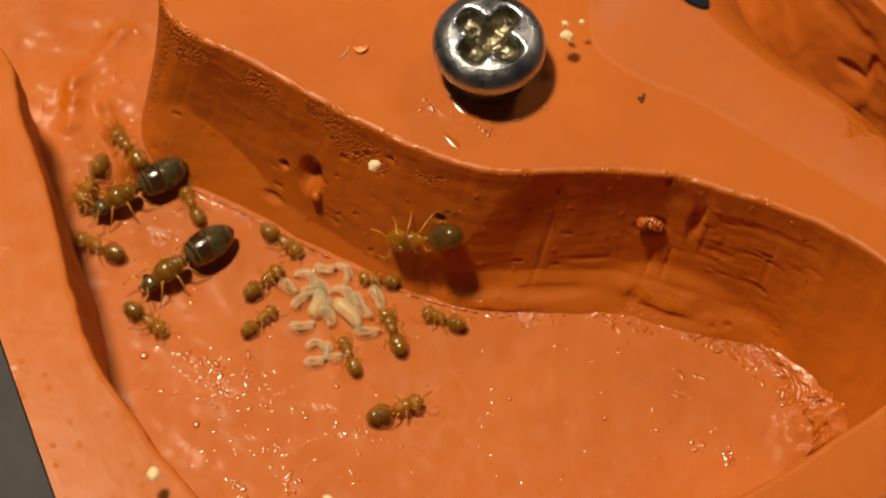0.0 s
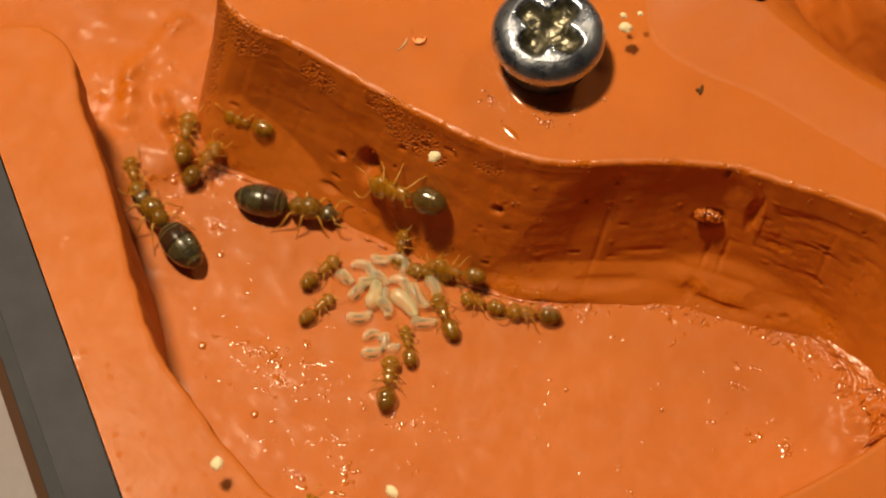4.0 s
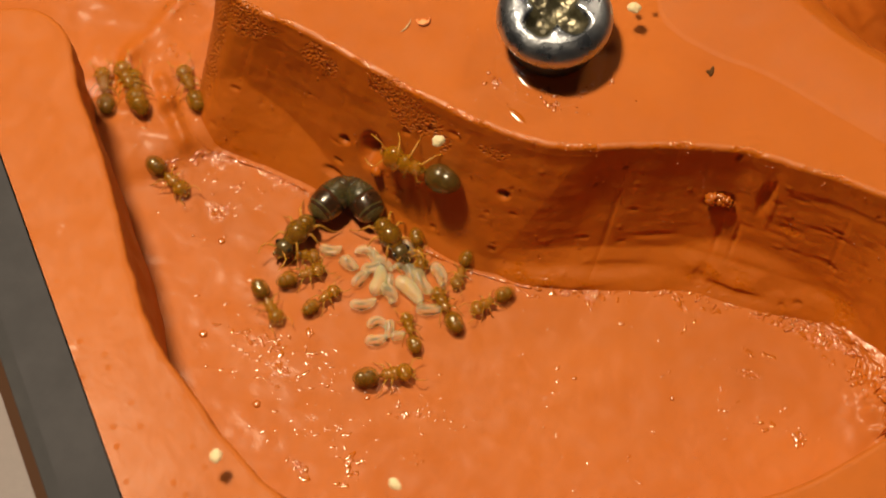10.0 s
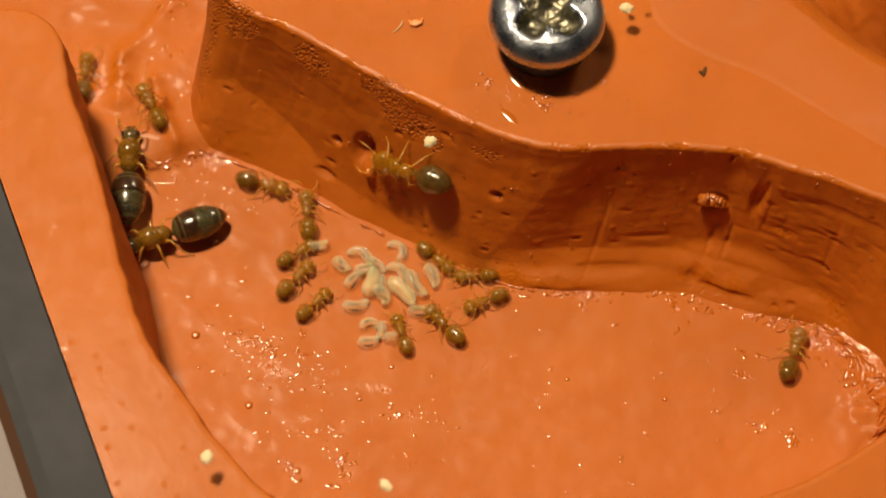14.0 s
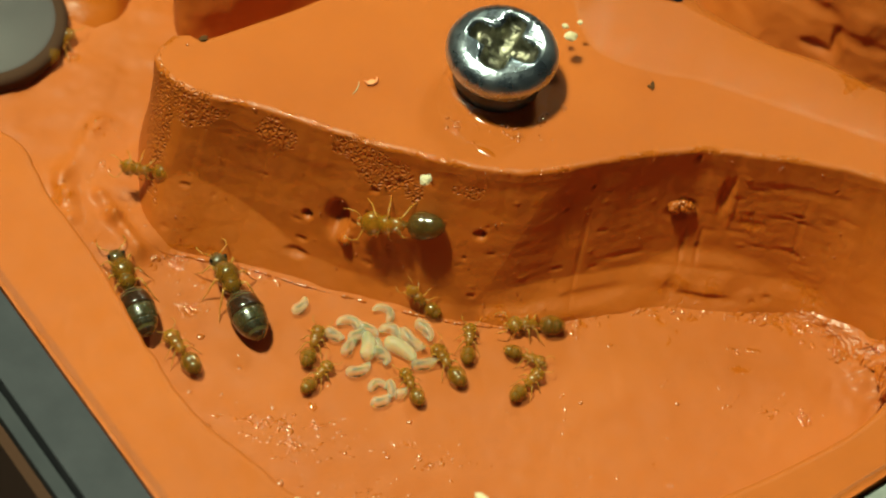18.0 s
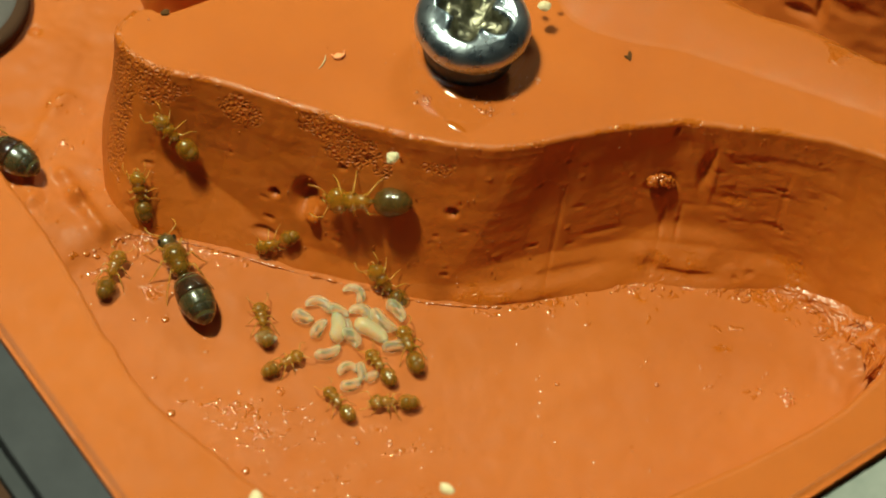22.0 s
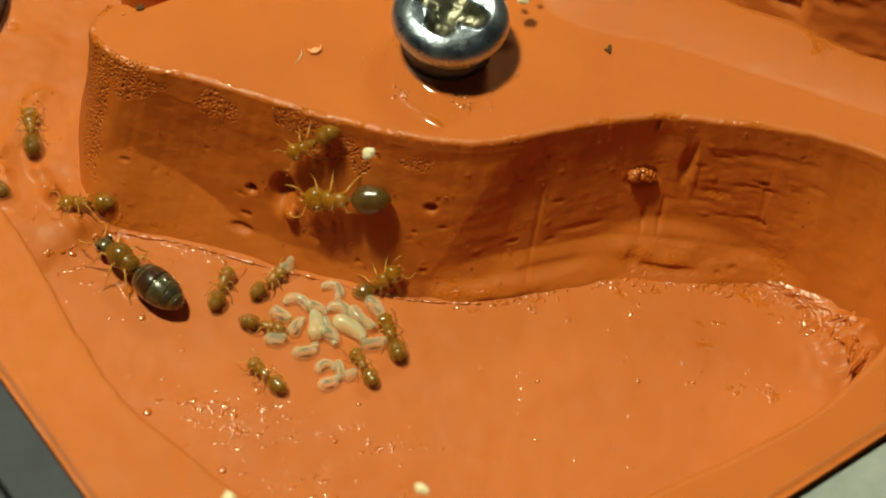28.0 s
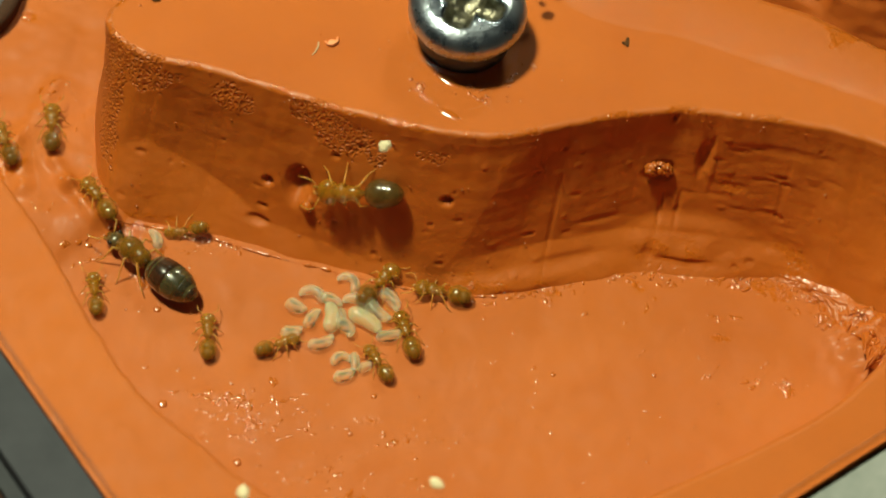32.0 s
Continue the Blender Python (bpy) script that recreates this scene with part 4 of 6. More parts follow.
for x, y, r in ((1.476, -0.653, 0.02), (2.174, -0.498, 0.02), (-1.121, -1.471, 0.035), (-0.522, -1.797, 0.032), (-0.445, -1.465, 0.014), (-0.12, -1.46, 0.016), (0.284, -1.10, 0.022), (0.181, -1.42, 0.02),
                (-0.984, -1.69, 0.014), (-0.536, -1.233, 0.016), (-1.334, -0.752, 0.03), (-0.702, -1.294, 0.02), (-1.548, -0.802, 0.014)):
    lots.append((x, y, floor_height(x, y), r, r * 0.9, r * 0.35, x, 0.2))
for k in range(200):
    x, y = rng.uniform(-1.7, 3.3), rng.uniform(-2.2, 0.1)
    r = 0.004 + 0.010 * rng.random() ** 2
    lots.append((x, y, floor_height(x, y) - r * 0.22, r * rng.uniform(1.3, 2.4), r * 1.3, r * 0.36, 6 * rng.random(), 0.25))
for cx, cy, sx, sy, n in ((-0.45, -1.42, 0.28, 0.10, 70), (0.1, -1.75, 0.22, 0.10, 50), (0.75, -1.35, 0.16, 0.06, 24), (-1.5, -0.5, 0.22, 0.16, 40), (2.6, -0.35, 0.25, 0.08, 24), (-2.3, 0.3, 0.22, 0.25, 60)):
    for k in range(n):
        x, y = rng.gauss(cx, sx), rng.gauss(cy, sy)
        r = 0.004 + 0.009 * rng.random() ** 2
        lots.append((x, y, floor_height(x, y) - r * 0.28, r * rng.uniform(1.3, 3.0), r * 1.3, r * 0.42, 0.5 * rng.random(), 0.4))
grains("floor_pimples", lots, clay_bead, "tiny glossy pimples and specks on the clay floor", "clay grains")
# streaks of small wet folds: start, end, count, spread, size
lots = []
for ax, ay, bx, by, n, wide, r in ((-0.96, -1.33, -0.58, -1.37, 26, 0.03, 0.017), (-0.66, -1.33, -0.53, -1.36, 14, 0.03, 0.022), (-0.4, -1.29, -0.22, -1.24, 9, 0.012, 0.015), (-0.66, -1.53, -0.39, -1.64, 9, 0.02, 0.013),
                                  (0.37, -1.49, 0.6, -1.35, 15, 0.02, 0.018), (-0.1, -2.09, 0.06, -2.16, 16, 0.02, 0.022), (0.25, -1.89, 0.38, -1.99, 18, 0.03, 0.022), (0.25, -2.1, 0.34, -2.08, 8, 0.015, 0.02),
                                  (-0.82, -1.63, -0.74, -1.71, 6, 0.01, 0.014), (-1.1, -1.38, -1.04, -1.37, 4, 0.01, 0.02), (-0.44, -1.12, -0.4, -1.13, 4, 0.015, 0.02), (0.63, -1.7, 0.72, -1.69, 5, 0.02, 0.014),
                                  (1.0, -0.06, 1.47, 0.02, 26, 0.035, 0.02), (0.78, -0.2, 0.99, -0.18, 9, 0.02, 0.018), (1.87, 0.22, 1.94, 0.22, 4, 0.012, 0.024), (2.1, 0.25, 2.26, 0.27, 7, 0.01, 0.018),
                                  (2.52, 0.34, 2.82, 0.43, 20, 0.02, 0.018), (2.88, 0.46, 3.34, 0.34, 34, 0.035, 0.02), (3.32, 0.5, 3.56, 0.22, 30, 0.045, 0.026), (3.22, 0.21, 3.46, 0.18, 18, 0.015, 0.022),
                                  (2.53, 0.05, 2.75, 0.12, 11, 0.012, 0.018), (2.07, -0.03, 2.07, 0.14, 5, 0.02, 0.018), (2.82, -0.41, 2.92, -0.44, 7, 0.03, 0.02), (3.08, -0.42, 3.15, -0.41, 8, 0.03, 0.028),
                                  (-1.84, -0.18, -1.72, -0.13, 12, 0.008, 0.015), (-1.72, -0.13, -1.47, -0.10, 24, 0.008, 0.018), (-1.35, -0.10, -1.1, -0.125, 22, 0.01, 0.018), (-1.1, -0.125, -0.89, -0.14, 20, 0.006, 0.015),
                                  (-2.11, -0.41, -1.74, -0.22, 20, 0.015, 0.016), (-2.0, -0.54, -1.77, -0.38, 14, 0.015, 0.016), (-1.47, -0.28, -0.87, -0.17, 22, 0.02, 0.013),
                                  (-2.45, 0.4, -2.3, 0.6, 8, 0.06, 0.016), (-2.45, -0.2, -2.25, -0.1, 8, 0.06, 0.014), (-2.6, 0.7, -2.4, 0.9, 8, 0.07, 0.016)):
    for k in range(n):
        u = rng.random()
        x, y = ax + (bx - ax) * u + rng.gauss(0, wide), ay + (by - ay) * u + rng.gauss(0, wide)
        q = r * rng.uniform(0.7, 1.6)
        tall = q * rng.uniform(0.35, 0.5)
        lots.append((x, y, floor_height(x, y) - tall * 0.74, q * rng.uniform(1, 1.8), q * rng.uniform(0.6, 1.0), tall, rng.gauss(0.25, 0.6), 0.5))
grains("floor_folds", lots, clay_wet, "streaks of small wet folds in the clay floor", "clay grains")
lots = []
for k in range(190):
    x, y = rng.gauss(0.40, 0.30), rng.gauss(0.96, 0.16)
    if math.hypot(x - 0.445, y - 1.3) > 0.36:
        r = 0.003 + 0.006 * rng.random() ** 3
        lots.append((x, y, TOP, r * rng.uniform(1, 2), r, r * 0.5, 6 * rng.random(), 0.3))
lots += [(-1.86, 0.98, TOP, 0.014, 0.012, 0.008, 1, 0.3)]
for cx, cy, n, wide in ((0.17, 0.75, 12, 0.03), (0.62, 0.76, 12, 0.03), (0.55, 0.83, 8, 0.02), (0.8, 0.94, 10, 0.03), (0.95, 1.09, 4, 0.02)):
    for k in range(n):
        r = rng.uniform(0.006, 0.014)
        lots.append((rng.gauss(cx, wide), rng.gauss(cy, wide), TOP, r * rng.uniform(1, 2), r, r * 0.5, 6 * rng.random(), 0.4))
# two flat glossy lumps, added to make the bright streaks below the screw
grains("ledge_smears", [(0.38, 0.85, TOP - 0.016, 0.15, 0.06, 0.022, 2.45, 0.12), (0.44, 0.56, TOP - 0.014, 0.14, 0.045, 0.019, 2.45, 0.12)], clay_wet, "two low glossy lumps added for the glints on the ledge below the screw", "clay grains")
grains("ledge_specks", lots, clay_bead, "tiny glossy clay specks on the ledge round the screw", "clay grains")


# ---- ants ----
def chitin(name, c1, c2, rough, glow=0.25, clear=0.0):
    c1, c2 = [(r, g * 0.93, b * 0.75) for r, g, b in (c1, c2)]
    m = material(name, c1, rough)
    p = m.node_tree.nodes["Principled BSDF"]
    p.inputs["Subsurface Weight"].default_value = glow
    p.inputs["Subsurface Radius"].default_value = (1.0, 0.6, 0.15)
    p.inputs["Subsurface Scale"].default_value = 0.0003
    p.inputs["Alpha"].default_value = 1.0 - 0.9 * clear
    p.inputs["Coat Weight"].default_value = 1.0
    p.inputs["Coat Roughness"].default_value = 0.06
    return mottled(m, c1, c2, 1400, 0.00001, 5000, (rough - 0.06, rough + 0.1))


amber = chitin("amber_chitin", (0.31, 0.135, 0.006), (0.42, 0.195, 0.012), 0.2, 0.1, 0.5)
olive = chitin("olive_brown_chitin", (0.22, 0.10, 0.008), (0.30, 0.14, 0.012), 0.14, 0.1, 0.58)
gaster_amber = chitin("gaster_amber_chitin", (0.30, 0.135, 0.008), (0.40, 0.18, 0.012), 0.14, 0.1, 0.62)
limb_mat = chitin("limb_chitin", (0.6, 0.30, 0.05), (0.7, 0.38, 0.08), 0.3, 0.2, 0.6)
queen_brown = chitin("queen_brown_chitin", (0.15, 0.072, 0.007), (0.22, 0.11, 0.012), 0.2, 0.15, 0.2)
queen_dark = chitin("queen_dark_chitin", (0.022, 0.010, 0.005), (0.04, 0.02, 0.010), 0.2, 0.05)
queen_olive = chitin("queen_olive_chitin", (0.018, 0.016, 0.009), (0.032, 0.03, 0.017), 0.24, 0.1)
# greenish plate colour, made paler to stand for silver highlights on the gaster
queen_sheen = chitin("queen_green_sheen_chitin", (0.038, 0.035, 0.016), (0.066, 0.06, 0.03), 0.24, 0.15, 0.2)
belly_dark = chitin("dark_belly_chitin", (0.085, 0.050, 0.012), (0.12, 0.072, 0.018), 0.2, 0.1, 0.3)
queen_pale = chitin("pale_membrane", (0.055, 0.05, 0.022), (0.085, 0.08, 0.035), 0.25)
queen_head = chitin("queen_head_chitin", (0.055, 0.036, 0.012), (0.09, 0.062, 0.022), 0.22, 0.1)
core_amber = material("amber_crop", (0.10, 0.045, 0.006), 0.6)
core_olive = material("dark_crop", (0.035, 0.02, 0.006), 0.6)
eye_mat = material("ant_eye", (0.01, 0.008, 0.006), 0.2)


def legs_and_feelers(a, hips, reach, thick, stand, head_x, head_r, feeler):
    for side in (1, -1):
        for hx, ang, long in hips:
            c, s = math.cos(math.radians(ang)), math.sin(math.radians(ang)) * side
            base = Vector((hx, 0.028 * side * reach / 0.1, stand * 0.85))
            knee = base + Vector((c, s, 0)) * reach * 0.55 * long + Vector((0, 0, stand * 0.55))
            shin = base + Vector((c * 1.15, s * 1.05, 0)) * reach * 1.02 * long
            shin.z = stand * 0.42
            toe = base + Vector((c * 1.3, s, 0)) * reach * 1.42 * long
            toe.z = 0.004
            hip = empty_part("leg", a)
            hip.location = base * U
            rel = [p - base for p in (base, base.lerp(knee, 0.5) + Vector((0, 0, 0.004)), knee, knee.lerp(shin, 0.6), shin, toe)]
            me = tube(rel, [thick * 0.9, thick * 1.5, thick, thick * 0.95, thick * 0.7, thick * 0.4], 6)
            fill(hip, sized(me), limb_mat)
        root = Vector((head_x + head_r * 0.7, head_r * 0.35 * side, stand + head_r * 0.1))
        elbow = root + Vector((feeler * 0.28, feeler * 0.52 * side, feeler * 0.22))
        tip = elbow + Vector((feeler * 0.62, feeler * 0.02 * side, -feeler * 0.28))
        mid = elbow.lerp(tip, 0.5) + Vector((0.0, feeler * 0.07 * side, 0.01))
        part("antenna", sized(tube([root, root.lerp(elbow, 0.5), elbow, mid, tip], [thick * 0.6, thick * 0.7, thick * 0.6, thick * 0.75, thick * 0.6], 6)), limb_mat, a)


def empty_part(name, parent):
    ob = new(name, bpy.data.meshes.new(name))
    ob.parent = parent
    return ob


def fill(ob, bm, mat):
    bm.to_mesh(ob.data)
    bm.free()
    ob.data.materials.append(mat)
    ob.data.shade_smooth()


def worker_ant(size, belly, label):
    """A small yellow worker, head along +x, its feet at z = 0."""
    a = empty("worker_ant")
    h = 0.062
    k = size
    sc = lambda *v: tuple(c * k for c in v)
    part("gaster", sized(lathe([(x * k, r * k) for x, r in ((-0.212, 0.004), (-0.206, 0.020), (-0.192, 0.038), (-0.172, 0.051), (-0.148, 0.060), (-0.146, 0.059), (-0.118, 0.067), (-0.092, 0.064), (-0.090, 0.063),
                                                              (-0.066, 0.052), (-0.050, 0.034), (-0.041, 0.012))], 20, "x", (1.0, 0.94))), belly, a)
    belly_part = a.children[-1]
    bmesh_shift(belly_part, (0, 0, h * k))
    core = core_olive if belly is not gaster_amber else core_amber
    part("crop", sized(joined(ball(sc(-0.155, 0, h - 0.008), sc(0.036, 0.040, 0.040)), ball(sc(-0.100, 0, h - 0.008), sc(0.036, 0.042, 0.044)))), core, belly_part, "dark crop showing through the skin")
    part("petiole", sized(joined(ball(sc(-0.030, 0, h - 0.004), sc(0.014, 0.013, 0.024)), tube([sc(-0.048, 0, h - 0.01), sc(-0.012, 0, h - 0.008)], [0.007 * k] * 2, 7))), amber, a)
    body = lathe([(x * k, r * k) for x, r in ((-0.032, 0.009), (-0.026, 0.024), (-0.012, 0.034), (0.004, 0.036), (0.018, 0.033), (0.030, 0.039), (0.046, 0.047), (0.062, 0.046), (0.076, 0.036), (0.088, 0.022), (0.094, 0.014))], 18, "x", (1.0, 0.9))
    part("thorax", sized(body), amber, a)
    bmesh_shift(a.children[-1], (0, 0, (h + 0.004) * k))
    head = part("head", sized(joined(ball(sc(0.112, 0, h), sc(0.052, 0.060, 0.044)), ball(sc(0.148, 0, h - 0.008), sc(0.022, 0.027, 0.02), u=12, v=8))), amber, a)
    for side in (1, -1):
        part("eye", sized(ball(sc(0.118, 0.036 * side, h + 0.018), sc(0.008, 0.006, 0.008), u=8, v=6)), eye_mat, head)
        part("mandible", sized(tube([sc(0.158, 0.018 * side, h - 0.014), sc(0.176, 0.016 * side, h - 0.018), sc(0.182, 0.003 * side, h - 0.02)], [0.008 * k, 0.007 * k, 0.002 * k], 6)), limb_mat, head)
    legs_and_feelers(a, [(0.072 * k, 58, 0.95), (0.042 * k, 92, 1.0), (0.006 * k, 138, 1.15)], 0.068 * k, 0.0056 * k, h * k, 0.116 * k, 0.045 * k, 0.10 * k)
    return tagged(a, label, "ant", "ants of the nest")


def bmesh_shift(ob, v):
    for w in ob.data.vertices:
        w.co += Vector(v) * U


def queen_ant(size):
    """A queen: bulky brown thorax, dark gaster with pale joints between its plates."""
    a = empty("queen_ant")
    k, h = size, 0.115
    sc = lambda *v: tuple(c * k for c in v)
    prof = [(-0.02, 0.02), (-0.03, 0.06), (-0.05, 0.088), (-0.085, 0.108), (-0.13, 0.119), (-0.18, 0.122), (-0.23, 0.118), (-0.28, 0.106), (-0.32, 0.088), (-0.355, 0.062), (-0.378, 0.034), (-0.388, 0.006)]
    gaster = part("gaster", sized(lathe([(x * k, r * k * 0.92) for x, r in prof], 28, "x", (1.0, 0.92))), queen_pale, a, "pale joints between the plates")
    bmesh_shift(gaster, (0, 0, h * k))
    for lo, hi, mat in ((0.0, 0.168, queen_dark), (0.170, 0.262, queen_sheen), (0.266, 0.312, queen_olive), (0.330, 0.371, queen_dark)):
        xs_ = np.linspace(-0.02 - lo, -0.02 - hi, 7)
        px, pr = zip(*sorted(prof))
        ring = [(x * k, float(np.interp(x, px, pr)) * k * 0.925 * (1.004 + 0.005 * i / 6)) for i, x in enumerate(xs_)]
        plate = part("plate", sized(lathe(ring, 28, "x", (1.0, 0.92))), mat, gaster, "glossy dark plate" if mat is queen_dark else "greenish olive plate")
        bmesh_shift(plate, (0, 0, h * k))
    part("petiole", sized(joined(ball(sc(0.002, 0, h - 0.02), sc(0.018, 0.03, 0.05)), tube([sc(-0.03, 0, h - 0.03), sc(0.04, 0, h - 0.03)], [0.014 * k] * 2, 8))), queen_brown, a)
    thorax = part("thorax", sized(joined(ball(sc(0.05, 0, h), sc(0.065, 0.066, 0.068)), ball(sc(0.13, 0, h + 0.012), sc(0.09, 0.08, 0.082)), ball(sc(0.195, 0, h - 0.005), sc(0.045, 0.055, 0.05)))), queen_brown, a)
    part("scutellum", sized(ball(sc(0.062, 0, h + 0.055), sc(0.03, 0.045, 0.025), u=12, v=8)), olive, thorax)
    head = part("head", sized(joined(ball(sc(0.255, 0, h - 0.012), sc(0.055, 0.062, 0.045)), ball(sc(0.295, 0, h - 0.022), sc(0.028, 0.038, 0.028), u=12, v=8))), queen_head, a)
    for side in (1, -1):
        part("eye", sized(ball(sc(0.262, 0.05 * side, h + 0.012), sc(0.018, 0.012, 0.016), u=10, v=7)), eye_mat, head)
        part("mandible", sized(tube([sc(0.308, 0.024 * side, h - 0.03), sc(0.332, 0.022 * side, h - 0.035), sc(0.34, 0.004 * side, h - 0.038)], [0.012 * k, 0.01 * k, 0.003 * k], 6)), queen_brown, head)
    legs_and_feelers(a, [(0.175 * k, 55, 0.9), (0.11 * k, 95, 1.0), (0.06 * k, 140, 1.1)], 0.115 * k, 0.0085 * k, h * k, 0.255 * k, 0.05 * k, 0.13 * k)
    return tagged(a, "large queen ant, brown thorax, glossy blackish banded gaster", "ant", "ants of the nest")


FLOOR, WALL = 0, 1


def swing(ant, poses):
    """Each leg swings at its hip while the ant walks, three and three in turn."""
    ts = [t for t, m in poses]
    way = np.r_[0, np.cumsum([(b.translation - a.translation).length / U for (_, a), (_, b) in zip(poses, poses[1:])])]
    legs = [c for c in ant.children if c.name.split(".")[0] == "leg"]
    beats = np.arange(0, 32.01, 0.5)
    pace = np.interp(beats + 0.25, ts, way) - np.interp(beats - 0.25, ts, way)
    for k, leg in enumerate(legs):
        rest = Matrix.Translation(leg.location)
        rows = []
        for i, t in enumerate(beats):
            turn = (1 if (i + k) % 2 else -1) * (2.0 + min(15.0, 40.0 * pace[i]))
            rows.append((float(t), rest @ Matrix.Rotation(radians(turn), 4, "Z")))
        walk(leg, rows)


def go(ant, poses):
    walk(ant, poses)
    swing(ant, poses)


def crawl(rows):
    """Poses of an ant from seconds, x, y, z, heading and the surface it walks on."""
    out = []
    for t, x, y, z, heading, on in rows:
        c, s = math.cos(radians(heading)), math.sin(radians(heading))
        if on == WALL:
            ahead, up = Vector((c, 0.45 * s, 0.89 * s)), Vector((0, -0.89, 0.45))
        else:
            ahead, up = Vector((c, s, 0)), Vector((0, 0, 1))
        if on == FLOOR:
            z = floor_height(x, y)
        ahead.normalize()
        side = up.cross(ahead)
        m = Matrix((ahead, side, up)).transposed().to_4x4()
        m.translation = (x * U, y * U, z * U)
        if out:
            t0, m0 = out[-1]
            q0, q1 = m0.to_quaternion(), m.to_quaternion()
            turn = q0.rotation_difference(q1).angle
            turn = min(turn, 2 * math.pi - turn)
            n = int(turn // 1.1)
            for i in range(1, n + 1):
                f = i / (n + 1)
                out.append((t0 + (t - t0) * f, Matrix.LocRotScale(m0.translation.lerp(m.translation, f), q0.slerp(q1, f), None)))
        out.append((t, m))
    return out


queen_1 = queen_ant(1.13)
queen_2 = queen_ant(1.16)
worker_b1 = worker_ant(0.89, gaster_amber, "small amber yellow translucent worker ant")
worker_b2 = worker_ant(1.07, gaster_amber, "small amber yellow translucent worker ant")
worker_b3 = worker_ant(0.96, gaster_amber, "small amber yellow translucent worker ant")
worker_a = worker_ant(0.90, gaster_amber, "small amber yellow translucent worker ant")
worker_b = worker_ant(1.00, gaster_amber, "small amber yellow translucent worker ant")
worker_w6 = worker_ant(0.87, gaster_amber, "small amber yellow translucent worker ant")
worker_n = worker_ant(0.95, gaster_amber, "small amber yellow translucent worker ant")
worker_g = worker_ant(1.65, belly_dark, "large dark-bellied worker ant clinging to the clay wall")
worker_c = worker_ant(0.92, gaster_amber, "small amber yellow translucent worker ant")
worker_d = worker_ant(1.18, olive, "small olive-brown translucent worker ant")
worker_e = worker_ant(1.10, olive, "small olive-brown translucent worker ant")
worker_f = worker_ant(1.10, gaster_amber, "small amber yellow translucent worker ant")
worker_k = worker_ant(1.05, olive, "small olive-brown translucent worker ant")
worker_l1 = worker_ant(1.14, gaster_amber, "small amber yellow translucent worker ant")
worker_l2 = worker_ant(1.13, olive, "small olive-brown translucent worker ant")
worker_l3 = worker_ant(1.04, gaster_amber, "small amber yellow translucent worker ant")
worker_l4 = worker_ant(1.23, gaster_amber, "small amber yellow translucent worker ant")


